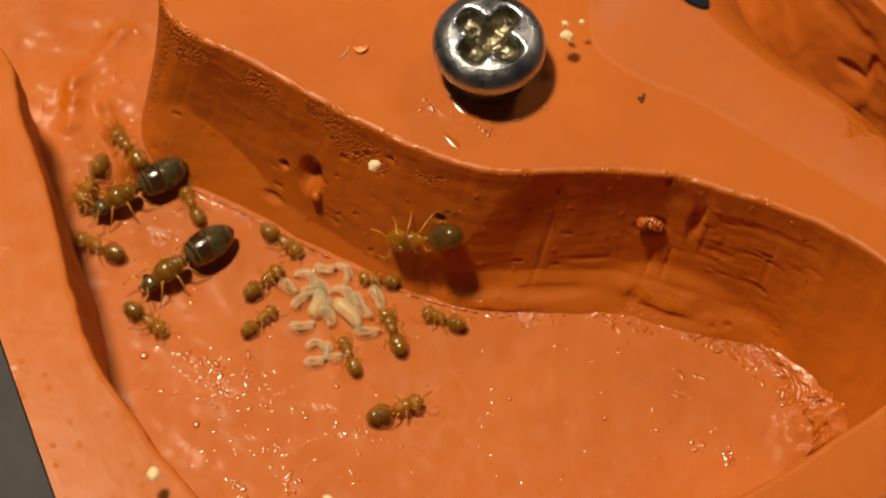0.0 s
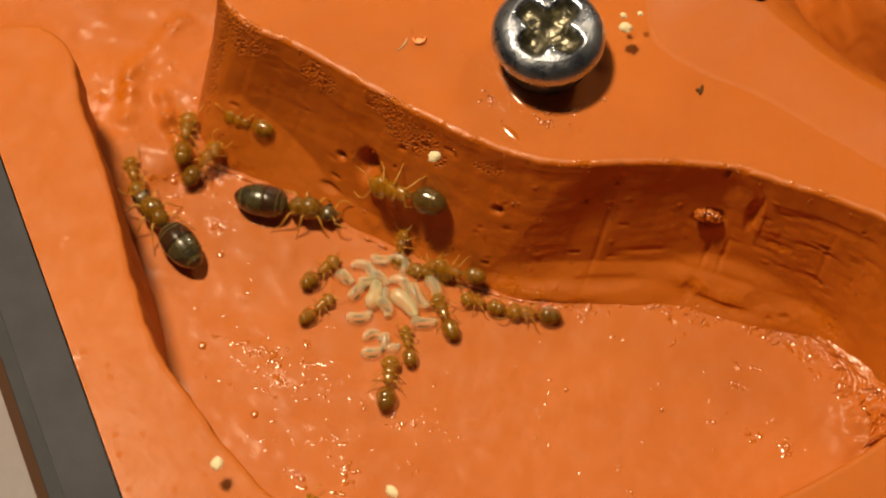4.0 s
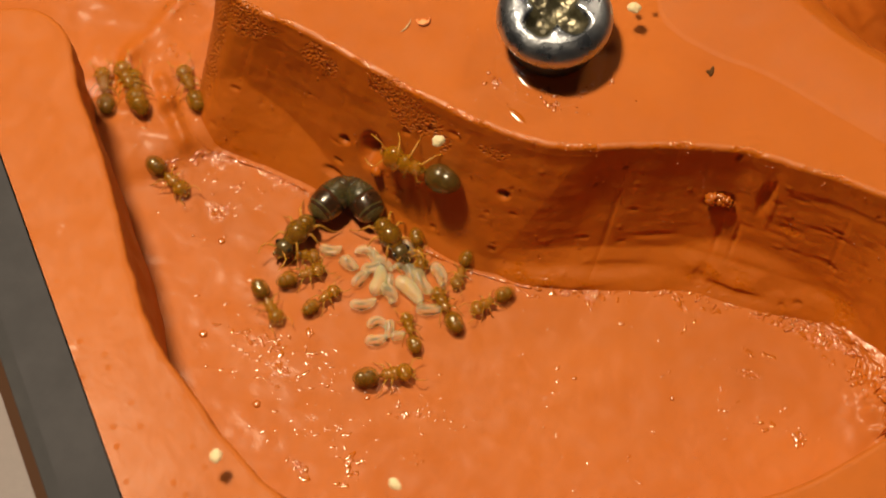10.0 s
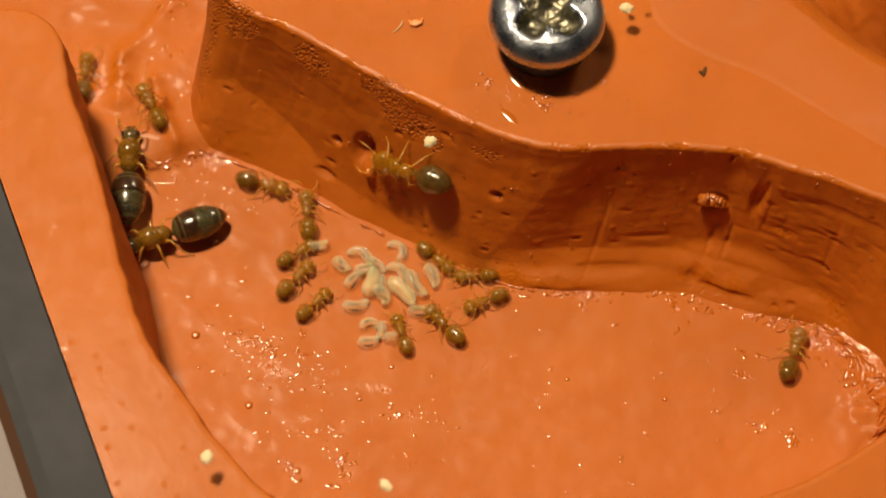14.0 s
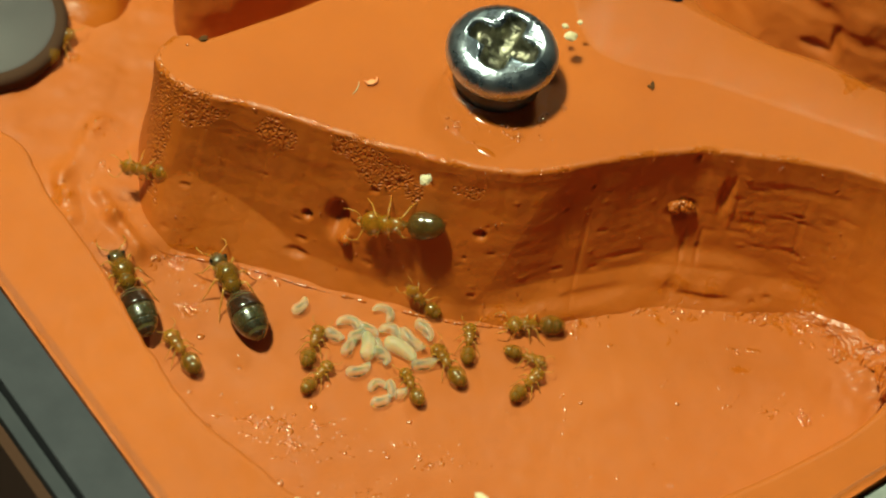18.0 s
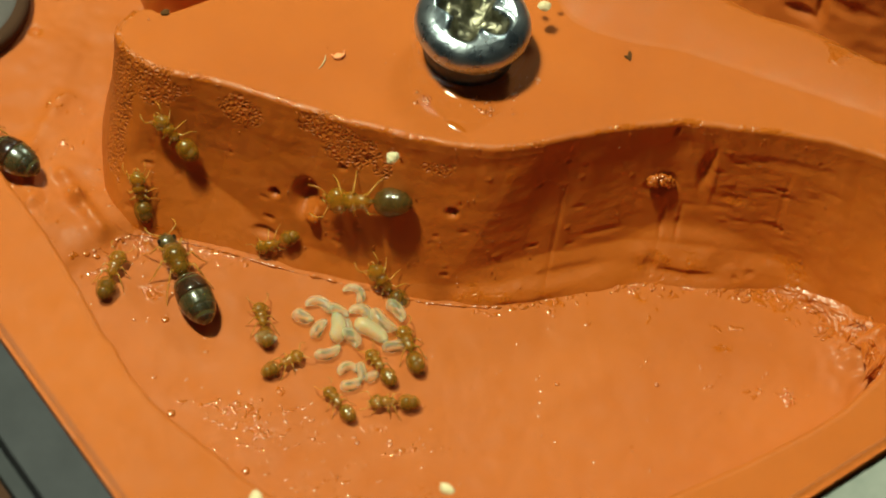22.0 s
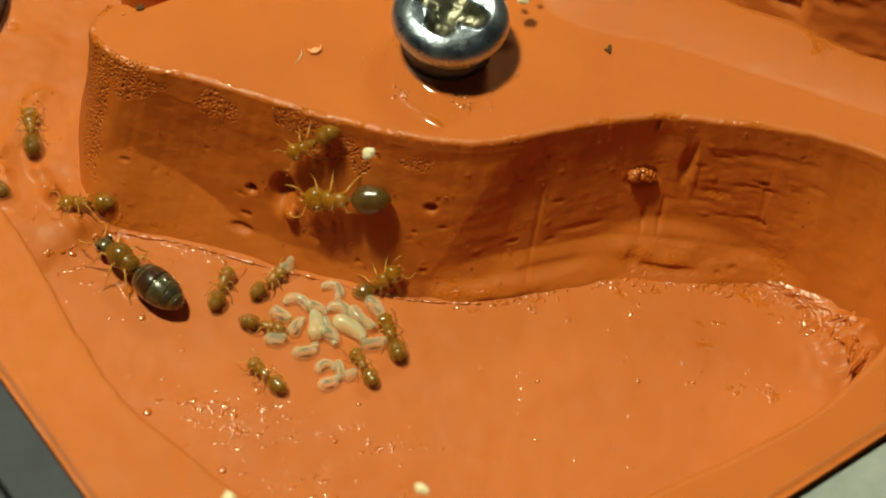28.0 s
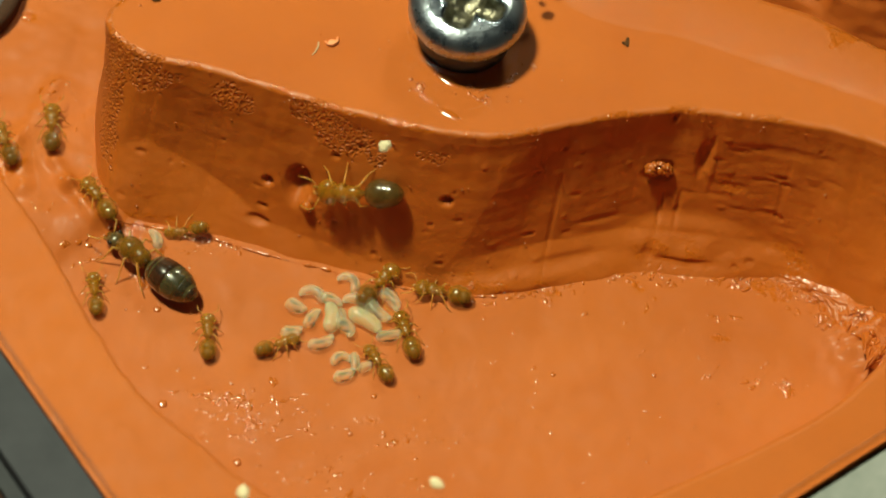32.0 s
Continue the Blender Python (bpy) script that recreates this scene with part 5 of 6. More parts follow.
def motions():
    """Every ant crawls over the floor or the wall: seconds, x, y, z in centimetres, heading, surface."""
    go(queen_1, crawl([
        (0, -1.775, -0.325, 0.004, -125, FLOOR), (1, -1.714, -0.247, 0.024, -165, FLOOR), (2, -1.769, -0.201, 0.048, 163, FLOOR),
        (3, -1.316, -0.150, 0.000, 83, FLOOR), (3.5, -1.147, -0.212, 0.000, 25, FLOOR), (5.5, -0.718, -0.190, 0.000, -1, FLOOR),
        (6, -0.663, -0.220, 0.000, -17, FLOOR), (7, -0.534, -0.220, 0.000, -6, FLOOR), (8, -0.472, -0.267, 0.000, -52, FLOOR),
        (9, -0.621, -0.125, 0.000, -60, FLOOR), (10, -0.315, -0.173, 0.000, -31, FLOOR), (11, -0.455, -0.195, 0.000, -5, FLOOR),
        (12, -0.986, -0.426, 0.000, -87, FLOOR), (12.5, -1.348, -0.574, 0.000, -150, FLOOR), (13, -1.529, -0.709, 0.000, -155, FLOOR),
        (14, -1.630, -0.870, 0.000, -135, FLOOR), (14.5, -1.607, -0.826, 0.000, -150, FLOOR), (15, -1.827, -0.644, 0.007, 169, FLOOR),
        (15.5, -2.010, -0.511, 0.049, 126, FLOOR), (17.5, -1.933, -0.590, 0.042, 135, FLOOR), (18, -1.915, -0.539, 0.039, 123, FLOOR),
        (19, -2.003, -0.203, 0.051, 115, FLOOR), (20, -2.422, 0.172, 0.100, 149, FLOOR), (21, -2.670, 0.276, 0.100, 155, FLOOR),
        (22, -2.869, 0.301, 0.100, 155, FLOOR), (23, -2.769, 0.681, 0.100, 126, FLOOR), (24, -3.248, 0.969, 0.100, 131, FLOOR),
        (25, -3.686, 1.214, 0.100, 146, FLOOR), (28, -3.641, 1.219, 0.100, 146, FLOOR), (32, -3.641, 1.219, 0.100, 146, FLOOR),
    ]))
    go(queen_2, crawl([
        (0, -1.170, -0.711, 0.000, -119, FLOOR), (1, -0.984, -0.888, 0.000, -76, FLOOR), (2, -1.361, -0.891, 0.000, -170, FLOOR),
        (3, -1.737, -0.764, 0.001, 145, FLOOR), (3.5, -1.799, -0.765, 0.000, 156, FLOOR), (5.5, -1.682, -0.523, 0.001, 104, FLOOR),
        (6, -1.489, -0.409, 0.000, 72, FLOOR), (7, -1.211, -0.503, 0.000, 12, FLOOR), (8, -0.856, -0.378, 0.000, 17, FLOOR),
        (9, -0.555, -0.298, 0.000, 7, FLOOR), (10, -0.775, -0.361, 0.000, -107, FLOOR), (11, -0.900, -0.684, 0.000, -76, FLOOR),
        (12, -1.549, -0.929, 0.000, -170, FLOOR), (12.5, -1.841, -0.863, 0.001, 152, FLOOR), (13, -2.069, -0.631, 0.046, 122, FLOOR),
        (14, -2.132, -0.550, 0.048, 116, FLOOR), (14.5, -1.903, -0.463, 0.006, 63, FLOOR), (15, -1.635, -0.319, 0.014, -3, FLOOR),
        (15.5, -1.392, -0.460, 0.000, -57, FLOOR), (17.5, -1.143, -0.439, 0.000, 110, FLOOR), (18, -1.160, -0.395, 0.000, 127, FLOOR),
        (19, -1.167, -0.376, 0.000, 126, FLOOR), (20, -1.215, -0.402, 0.000, 112, FLOOR), (21, -1.257, -0.383, 0.000, 111, FLOOR),
        (22, -1.280, -0.430, 0.000, 126, FLOOR), (23, -1.301, -0.400, 0.000, 132, FLOOR), (24, -1.336, -0.389, 0.000, 134, FLOOR),
        (25, -1.426, -0.478, 0.000, 150, FLOOR), (28, -1.450, -0.451, 0.000, 149, FLOOR), (29, -1.464, -0.461, 0.000, 148, FLOOR),
        (30, -1.471, -0.457, 0.001, 145, FLOOR), (31, -1.483, -0.455, 0.001, 151, FLOOR), (32, -1.473, -0.471, 0.000, 152, FLOOR),
    ]))
    # two grubs that the workers carry about: seconds, x, y, heading
    for grub, rows in ((carried_grub, [(0, -0.2, -0.3, 20), (7, -0.2, -0.3, 20), (9, -0.543, -0.525, 20), (11, -0.561, -0.475, 20), (13, -0.599, -0.491, 30), (19, -0.716, -0.343, 80), (21, -0.988, -0.425, 150), (23, -1.159, -0.851, 150), (25, -1.01, -0.43, 120), (26.5, -0.70, -0.30, 80), (27.6, -0.43, -0.14, 60), (28, -0.42, -0.14, 60), (28.5, -0.80, -0.17, 120), (29, -0.90, -0.13, 130), (29.5, -1.24, -0.21, 150), (30, -1.36, 0.01, 150), (31, -1.66, 0.02, 150), (32, -1.47, -0.21, 120)]),
                       (carried_grub_late, [(0, -0.22, -0.5, 40), (20, -0.22, -0.5, 40), (22, -0.606, -0.776, 0), (25, -0.383, -0.694, 0), (30, -0.38, -0.771, 20), (31, -0.374, -0.749, 20), (32, -0.374, -0.749, 20)])):
        walk(grub, [(t, at(x, y, floor_height(x, y) + (0.012 if y < -0.12 else 0.08), turn)) for t, x, y, turn in rows])
    go(worker_b1, crawl([
        (0, 0.256, -0.847, 0.000, 137, FLOOR), (1, 0.254, -0.823, 0.000, 127, FLOOR), (2, 0.262, -0.829, 0.000, 128, FLOOR),
        (3, 0.275, -0.845, 0.000, 123, FLOOR), (6, 0.256, -0.829, 0.000, 126, FLOOR), (7, 0.264, -0.848, 0.000, 124, FLOOR),
        (8, 0.252, -0.848, 0.000, 127, FLOOR), (9, 0.249, -0.831, 0.000, 126, FLOOR), (10, 0.251, -0.840, 0.000, 130, FLOOR),
        (11, 0.253, -0.844, 0.000, 126, FLOOR), (12, 0.249, -0.839, 0.000, 126, FLOOR), (13, 0.252, -0.853, 0.000, 128, FLOOR),
        (14, 0.240, -0.844, 0.000, 132, FLOOR), (15, 0.230, -0.835, 0.000, 131, FLOOR), (15.5, 0.251, -0.850, 0.000, 121, FLOOR),
        (17.5, 0.243, -0.854, 0.000, 128, FLOOR), (18, 0.239, -0.829, 0.000, 124, FLOOR), (19, 0.242, -0.843, 0.000, 123, FLOOR),
        (20, 0.221, -0.828, 0.000, 129, FLOOR), (21, 0.228, -0.829, 0.000, 131, FLOOR), (22, 0.222, -0.817, 0.000, 135, FLOOR),
        (23, 0.243, -0.825, 0.000, 132, FLOOR), (24, 0.248, -0.834, 0.000, 127, FLOOR), (25, 0.240, -0.825, 0.000, 128, FLOOR),
        (28, 0.257, -0.825, 0.000, 130, FLOOR), (29, 0.250, -0.823, 0.000, 128, FLOOR), (30, 0.249, -0.829, 0.000, 125, FLOOR),
        (31, 0.244, -0.840, 0.000, 124, FLOOR), (32, 0.257, -0.854, 0.000, 133, FLOOR),
    ]))
    go(worker_b2, crawl([
        (0, 0.469, -0.535, 0.000, 135, FLOOR), (1, 0.416, -0.510, 0.000, 137, FLOOR), (2, 0.438, -0.506, 0.000, 136, FLOOR),
        (3, 0.416, -0.496, 0.000, 135, FLOOR), (6, 0.416, -0.561, 0.000, 142, FLOOR), (7, 0.451, -0.562, 0.000, 134, FLOOR),
        (8, 0.457, -0.566, 0.000, 128, FLOOR), (9, 0.430, -0.586, 0.000, 144, FLOOR), (10, 0.411, -0.569, 0.000, 142, FLOOR),
        (11, 0.420, -0.578, 0.000, 143, FLOOR), (12, 0.502, -0.666, 0.000, 176, FLOOR), (13, 0.501, -0.678, 0.000, 171, FLOOR),
        (14, 0.485, -0.655, 0.000, 158, FLOOR), (15, 0.461, -0.626, 0.000, 150, FLOOR), (15.5, 0.469, -0.648, 0.000, 162, FLOOR),
        (17.5, 0.456, -0.617, 0.000, 138, FLOOR), (18, 0.463, -0.592, 0.000, 133, FLOOR), (19, 0.475, -0.603, 0.000, 136, FLOOR),
        (20, 0.428, -0.618, 0.000, 148, FLOOR), (21, 0.439, -0.644, 0.000, 129, FLOOR), (22, 0.401, -0.630, 0.000, 119, FLOOR),
        (23, 0.367, -0.632, 0.000, 132, FLOOR), (24, 0.420, -0.584, 0.000, 107, FLOOR), (25, 0.392, -0.604, 0.000, 122, FLOOR),
        (28, 0.403, -0.548, 0.000, 120, FLOOR), (29, 0.407, -0.567, 0.000, 119, FLOOR), (30, 0.414, -0.576, 0.000, 121, FLOOR),
        (31, 0.409, -0.562, 0.000, 119, FLOOR), (32, 0.410, -0.587, 0.000, 119, FLOOR),
    ]))
    go(worker_b3, crawl([
        (0, 0.765, -0.295, 0.000, -178, FLOOR), (1, 0.764, -0.299, 0.000, -173, FLOOR), (2, 0.759, -0.279, 0.000, -176, FLOOR),
        (3, 0.682, -0.288, 0.000, -176, FLOOR), (6, 0.608, -0.338, 0.000, -169, FLOOR), (7, 0.622, -0.327, 0.000, -172, FLOOR),
        (8, 0.660, -0.367, 0.000, -139, FLOOR), (9, 0.674, -0.368, 0.000, -129, FLOOR), (10, 0.685, -0.386, 0.000, -126, FLOOR),
        (11, 0.687, -0.375, 0.000, -127, FLOOR), (12, 0.683, -0.363, 0.000, -132, FLOOR), (13, 0.686, -0.364, 0.000, -131, FLOOR),
        (14, 0.687, -0.371, 0.000, -132, FLOOR), (15, 0.659, -0.417, 0.000, -141, FLOOR), (15.5, 0.697, -0.420, 0.000, -139, FLOOR),
        (17.5, 1.074, -0.582, 0.000, 31, FLOOR), (18, 1.071, -0.619, 0.000, 59, FLOOR), (19, 1.272, -0.442, 0.000, 45, FLOOR),
        (20, 1.348, -0.346, 0.000, 47, FLOOR), (20.5, 1.965, -0.312, 0.000, -3, FLOOR), (21, 3.101, -0.601, 0.000, -1, FLOOR),
        (21.5, 3.969, -0.312, 0.000, 6, FLOOR), (22, 4.196, -0.190, 0.000, 19, FLOOR), (32, 4.186, -0.221, 0.000, 19, FLOOR),
    ]))
    go(worker_a, crawl([
        (0, -0.457, -0.870, 0.000, 67, FLOOR), (1, -0.442, -0.856, 0.000, 67, FLOOR), (2, -0.443, -0.842, 0.000, 65, FLOOR),
        (3, -0.453, -0.852, 0.000, 67, FLOOR), (6, -0.467, -0.851, 0.000, 67, FLOOR), (7, -0.454, -0.858, 0.000, 62, FLOOR),
        (8, -0.456, -0.866, 0.000, 71, FLOOR), (9, -0.454, -0.847, 0.000, 69, FLOOR), (10, -0.440, -0.876, 0.000, 63, FLOOR),
        (11, -0.441, -0.857, 0.000, 66, FLOOR), (12, -0.447, -0.902, 0.000, 67, FLOOR), (13, -0.449, -0.882, 0.000, 68, FLOOR),
        (14, -0.430, -0.895, 0.000, 70, FLOOR), (15, -0.406, -0.901, 0.000, 50, FLOOR), (15.5, -0.391, -0.885, 0.000, 56, FLOOR),
        (17.5, -0.430, -0.891, 0.000, 64, FLOOR), (18, -0.431, -0.904, 0.000, 63, FLOOR), (19, -0.420, -0.952, 0.000, 23, FLOOR),
        (20, -0.441, -0.948, 0.000, 37, FLOOR), (21, -0.430, -0.949, 0.000, 33, FLOOR), (22, -0.436, -0.937, 0.000, 43, FLOOR),
        (23, -0.527, -0.895, 0.000, 62, FLOOR), (24, -0.523, -0.756, 0.000, 66, FLOOR), (25, -0.452, -0.694, 0.000, 28, FLOOR),
        (28, -0.478, -0.652, 0.000, -1, FLOOR), (29, -0.531, -0.704, 0.000, -50, FLOOR), (30, -0.534, -0.719, 0.000, -65, FLOOR),
        (31, -0.493, -0.810, 0.000, -53, FLOOR), (32, -0.440, -0.862, 0.000, 34, FLOOR),
    ]))
    go(worker_b, crawl([
        (0, -0.567, -0.569, 0.000, 67, FLOOR), (1, -0.564, -0.558, 0.000, 64, FLOOR), (2, -0.560, -0.562, 0.000, 67, FLOOR),
        (3, -0.566, -0.560, 0.000, 67, FLOOR), (6, -0.568, -0.604, 0.000, 66, FLOOR), (7, -0.578, -0.600, 0.000, 63, FLOOR),
        (8, -0.579, -0.643, 0.000, 71, FLOOR), (9, -0.680, -0.776, 0.000, 55, FLOOR), (10, -0.652, -0.763, 0.000, 45, FLOOR),
        (11, -0.466, -0.681, 0.000, 31, FLOOR), (12, -0.663, -0.820, 0.000, 52, FLOOR), (13, -0.664, -0.783, 0.000, 66, FLOOR),
        (14, -0.639, -0.772, 0.000, 73, FLOOR), (15, -0.587, -0.650, 0.000, 82, FLOOR), (15.5, -0.586, -0.535, 0.000, 91, FLOOR),
        (17.5, -0.546, -0.581, 0.000, 86, FLOOR), (18, -0.518, -0.651, 0.000, 83, FLOOR), (19, -0.594, -0.549, 0.000, 120, FLOOR),
        (20, -0.814, -0.407, 0.000, 179, FLOOR), (21, -0.754, -0.423, 0.000, -177, FLOOR), (22, -0.653, -0.655, 0.000, 112, FLOOR),
        (23, -0.917, -0.868, 0.000, 174, FLOOR), (24, -0.934, -0.418, 0.000, 136, FLOOR), (25, -0.834, -0.558, 0.000, 134, FLOOR),
        (28, -0.836, -0.412, 0.000, 83, FLOOR), (29, -0.885, -0.910, 0.000, 97, FLOOR), (30, -0.905, -0.916, 0.000, 91, FLOOR),
        (31, -0.935, -0.886, 0.000, 99, FLOOR), (32, -0.936, -0.900, 0.000, 103, FLOOR),
    ]))
    go(worker_w6, crawl([
        (0, 0.195, -0.208, 0.000, -165, FLOOR), (1, 0.162, -0.223, 0.000, -162, FLOOR), (2, 0.225, -0.207, 0.000, -176, FLOOR),
        (3, 0.187, -0.223, 0.000, -176, FLOOR), (6, 0.207, -0.256, 0.000, -138, FLOOR), (7, 0.306, -0.242, 0.000, -131, FLOOR),
        (8, 0.380, -0.239, 0.000, -79, FLOOR), (9, 0.412, -0.248, 0.000, -76, FLOOR), (10, 0.392, -0.249, 0.000, -86, FLOOR),
        (11, 0.411, -0.213, 0.000, -75, FLOOR), (12, 0.398, -0.275, 0.000, -106, FLOOR), (13, 0.376, -0.265, 0.000, -129, FLOOR),
        (14, 0.537, -0.212, 0.000, -154, FLOOR), (15, 0.524, -0.221, 0.000, -158, FLOOR), (15.5, 0.565, -0.209, 0.000, -143, FLOOR),
        (17.5, 0.877, -0.383, 0.000, -19, FLOOR), (18, 1.027, -0.395, 0.000, -10, FLOOR), (18.5, 1.567, -0.734, 0.000, 44, FLOOR),
        (19, 1.827, -0.674, 0.000, 82, FLOOR), (19.5, 1.527, -0.362, 0.000, 97, FLOOR), (20, 0.880, -0.447, 0.000, 21, FLOOR),
        (20.5, 0.957, -0.716, 0.000, 89, FLOOR), (21, 0.833, -0.999, 0.000, 80, FLOOR), (21.5, 0.342, -1.254, 0.000, -164, FLOOR),
        (22, -0.007, -1.165, 0.000, 138, FLOOR), (22.5, -0.126, -1.435, 0.000, 166, FLOOR), (23, -0.557, -1.268, 0.000, 107, FLOOR),
        (24, -1.043, -1.147, 0.000, 132, FLOOR), (25, -1.744, -0.886, 0.000, 127, FLOOR), (26, -2.116, -0.551, 0.036, 142, FLOOR),
        (28, -2.669, -0.156, 0.100, 138, FLOOR), (32, -2.798, -0.119, 0.100, 139, FLOOR),
    ]))
    go(worker_n, crawl([
        (0, -1.355, -0.228, 0.000, 141, FLOOR), (1, -0.772, -0.412, 0.000, -155, FLOOR), (2, -0.209, -0.069, 0.081, 150, WALL),
        (3, -0.116, -0.099, 0.061, 155, WALL), (6, 0.009, -0.180, 0.000, -21, FLOOR), (7, -0.024, -0.113, 0.053, -20, WALL),
        (8, 0.000, -0.223, 0.000, -38, FLOOR), (9, -0.003, -0.181, 0.000, -38, FLOOR), (10, 0.044, -0.239, 0.000, -56, FLOOR),
        (11, 0.074, -0.192, 0.000, -20, FLOOR), (12, 0.100, -0.207, 0.000, -18, FLOOR), (13, 0.150, -0.223, 0.000, -27, FLOOR),
        (14, 0.235, -0.205, 0.000, -16, FLOOR), (15, 0.341, -0.210, 0.000, -7, FLOOR), (15.5, 0.331, -0.233, 0.000, -26, FLOOR),
        (17.5, 0.588, -0.381, 0.000, 98, FLOOR), (18, 0.589, -0.369, 0.000, 95, FLOOR), (19, 0.649, -0.453, 0.000, 132, FLOOR),
        (20, 0.610, -0.089, 0.065, 135, WALL), (20.5, 0.598, -0.464, 0.000, 123, FLOOR), (21, 0.575, -0.445, 0.000, -152, FLOOR),
        (21.5, 0.600, -0.525, 0.000, -160, FLOOR), (22, 0.358, -1.088, 0.000, -169, FLOOR), (23, -0.223, -1.182, 0.000, 112, FLOOR),
        (24, -0.309, -1.035, 0.000, 120, FLOOR), (25, -0.319, -1.022, 0.000, 111, FLOOR), (28, -0.391, -1.037, 0.000, 147, FLOOR),
        (29, -0.550, -1.225, 0.000, 42, FLOOR), (29.3, -0.541, -1.476, 0.000, 79, FLOOR), (29.6, -0.643, -1.431, 0.000, -159, FLOOR),
        (30, -1.007, -1.210, 0.000, 144, FLOOR), (31, -1.485, -1.063, 0.000, 162, FLOOR), (32, -1.784, -0.741, 0.000, 110, FLOOR),
    ]))
    go(worker_g, crawl([
        (0, 0.438, 0.120, 0.478, -149, WALL), (1, 0.145, 0.179, 0.598, 156, WALL), (2, -0.083, 0.175, 0.566, -175, WALL),
        (3, -0.206, 0.161, 0.510, -176, WALL), (6, -0.131, 0.145, 0.486, -163, WALL), (7, -0.143, 0.159, 0.514, -171, WALL),
        (8, -0.114, 0.178, 0.562, -176, WALL), (9, -0.117, 0.195, 0.598, 179, WALL), (10, -0.138, 0.201, 0.610, 178, WALL),
        (11, -0.132, 0.207, 0.622, 177, WALL), (12, -0.142, 0.197, 0.602, 179, WALL), (13, -0.131, 0.195, 0.598, -179, WALL),
        (14, -0.146, 0.191, 0.586, -176, WALL), (15, -0.135, 0.204, 0.618, -177, WALL), (15.5, -0.146, 0.201, 0.606, -173, WALL),
        (17.5, -0.118, 0.198, 0.606, -172, WALL), (18, -0.088, 0.201, 0.614, -170, WALL), (19, -0.105, 0.200, 0.606, -171, WALL),
        (20, -0.105, 0.200, 0.606, -171, WALL), (21, -0.120, 0.205, 0.622, -170, WALL), (22, -0.110, 0.206, 0.618, -170, WALL),
        (23, -0.124, 0.206, 0.618, -170, WALL), (24, -0.079, 0.204, 0.622, -164, WALL), (25, -0.099, 0.199, 0.614, -166, WALL),
        (28, -0.104, 0.197, 0.606, -168, WALL), (29, -0.115, 0.197, 0.602, -170, WALL), (30, -0.115, 0.197, 0.602, -170, WALL),
        (31, -0.107, 0.194, 0.594, -169, WALL), (32, -0.124, 0.192, 0.594, -170, WALL),
    ]))
    go(worker_c, crawl([
        (0, 1.776, -2.323, 0.000, 36, FLOOR), (1.5, 1.361, -2.122, 0.000, 36, FLOOR), (2, 1.380, -1.871, 0.000, 52, FLOOR),
        (2.5, 1.390, -1.354, 0.000, 63, FLOOR), (3, 1.426, -0.719, 0.000, 30, FLOOR), (3.5, 0.605, -0.096, 0.062, 40, WALL),
        (5.5, -0.897, -0.568, 0.000, 25, FLOOR), (6, -0.884, -0.584, 0.000, 25, FLOOR), (7, -0.849, -0.611, 0.000, 13, FLOOR),
        (8, -0.811, -0.632, 0.000, 28, FLOOR), (9, -0.796, -0.658, 0.000, 22, FLOOR), (10, -0.749, -0.626, 0.000, 16, FLOOR),
        (11, -0.690, -0.558, 0.000, 44, FLOOR), (12, -0.714, -0.573, 0.000, 64, FLOOR), (13, -0.729, -0.589, 0.000, 56, FLOOR),
        (14, -0.718, -0.582, 0.000, 58, FLOOR), (15, -0.743, -0.531, 0.000, 71, FLOOR), (15.5, -0.756, -0.304, 0.000, 79, FLOOR),
        (17.5, -0.068, 0.012, 0.242, 178, WALL), (18, 0.195, -0.089, 0.094, 144, WALL), (19, 0.213, -0.059, 0.146, -168, WALL),
        (20, 0.232, -0.044, 0.174, -174, WALL), (21, -0.012, 0.010, 0.246, -170, WALL), (22, -0.697, 0.020, 0.118, -147, WALL),
        (23, -0.734, -0.237, 0.000, -124, FLOOR), (24, -0.696, -0.242, 0.000, -137, FLOOR), (25, -0.824, -0.303, 0.000, -155, FLOOR),
        (28, -0.517, -0.295, 0.000, 57, FLOOR), (29, -0.759, -0.173, 0.000, 129, FLOOR), (30, -1.166, -0.072, 0.023, 157, WALL),
        (31, -1.456, -0.008, 0.070, 172, WALL), (32, -1.299, -0.062, 0.034, -156, WALL),
    ]))
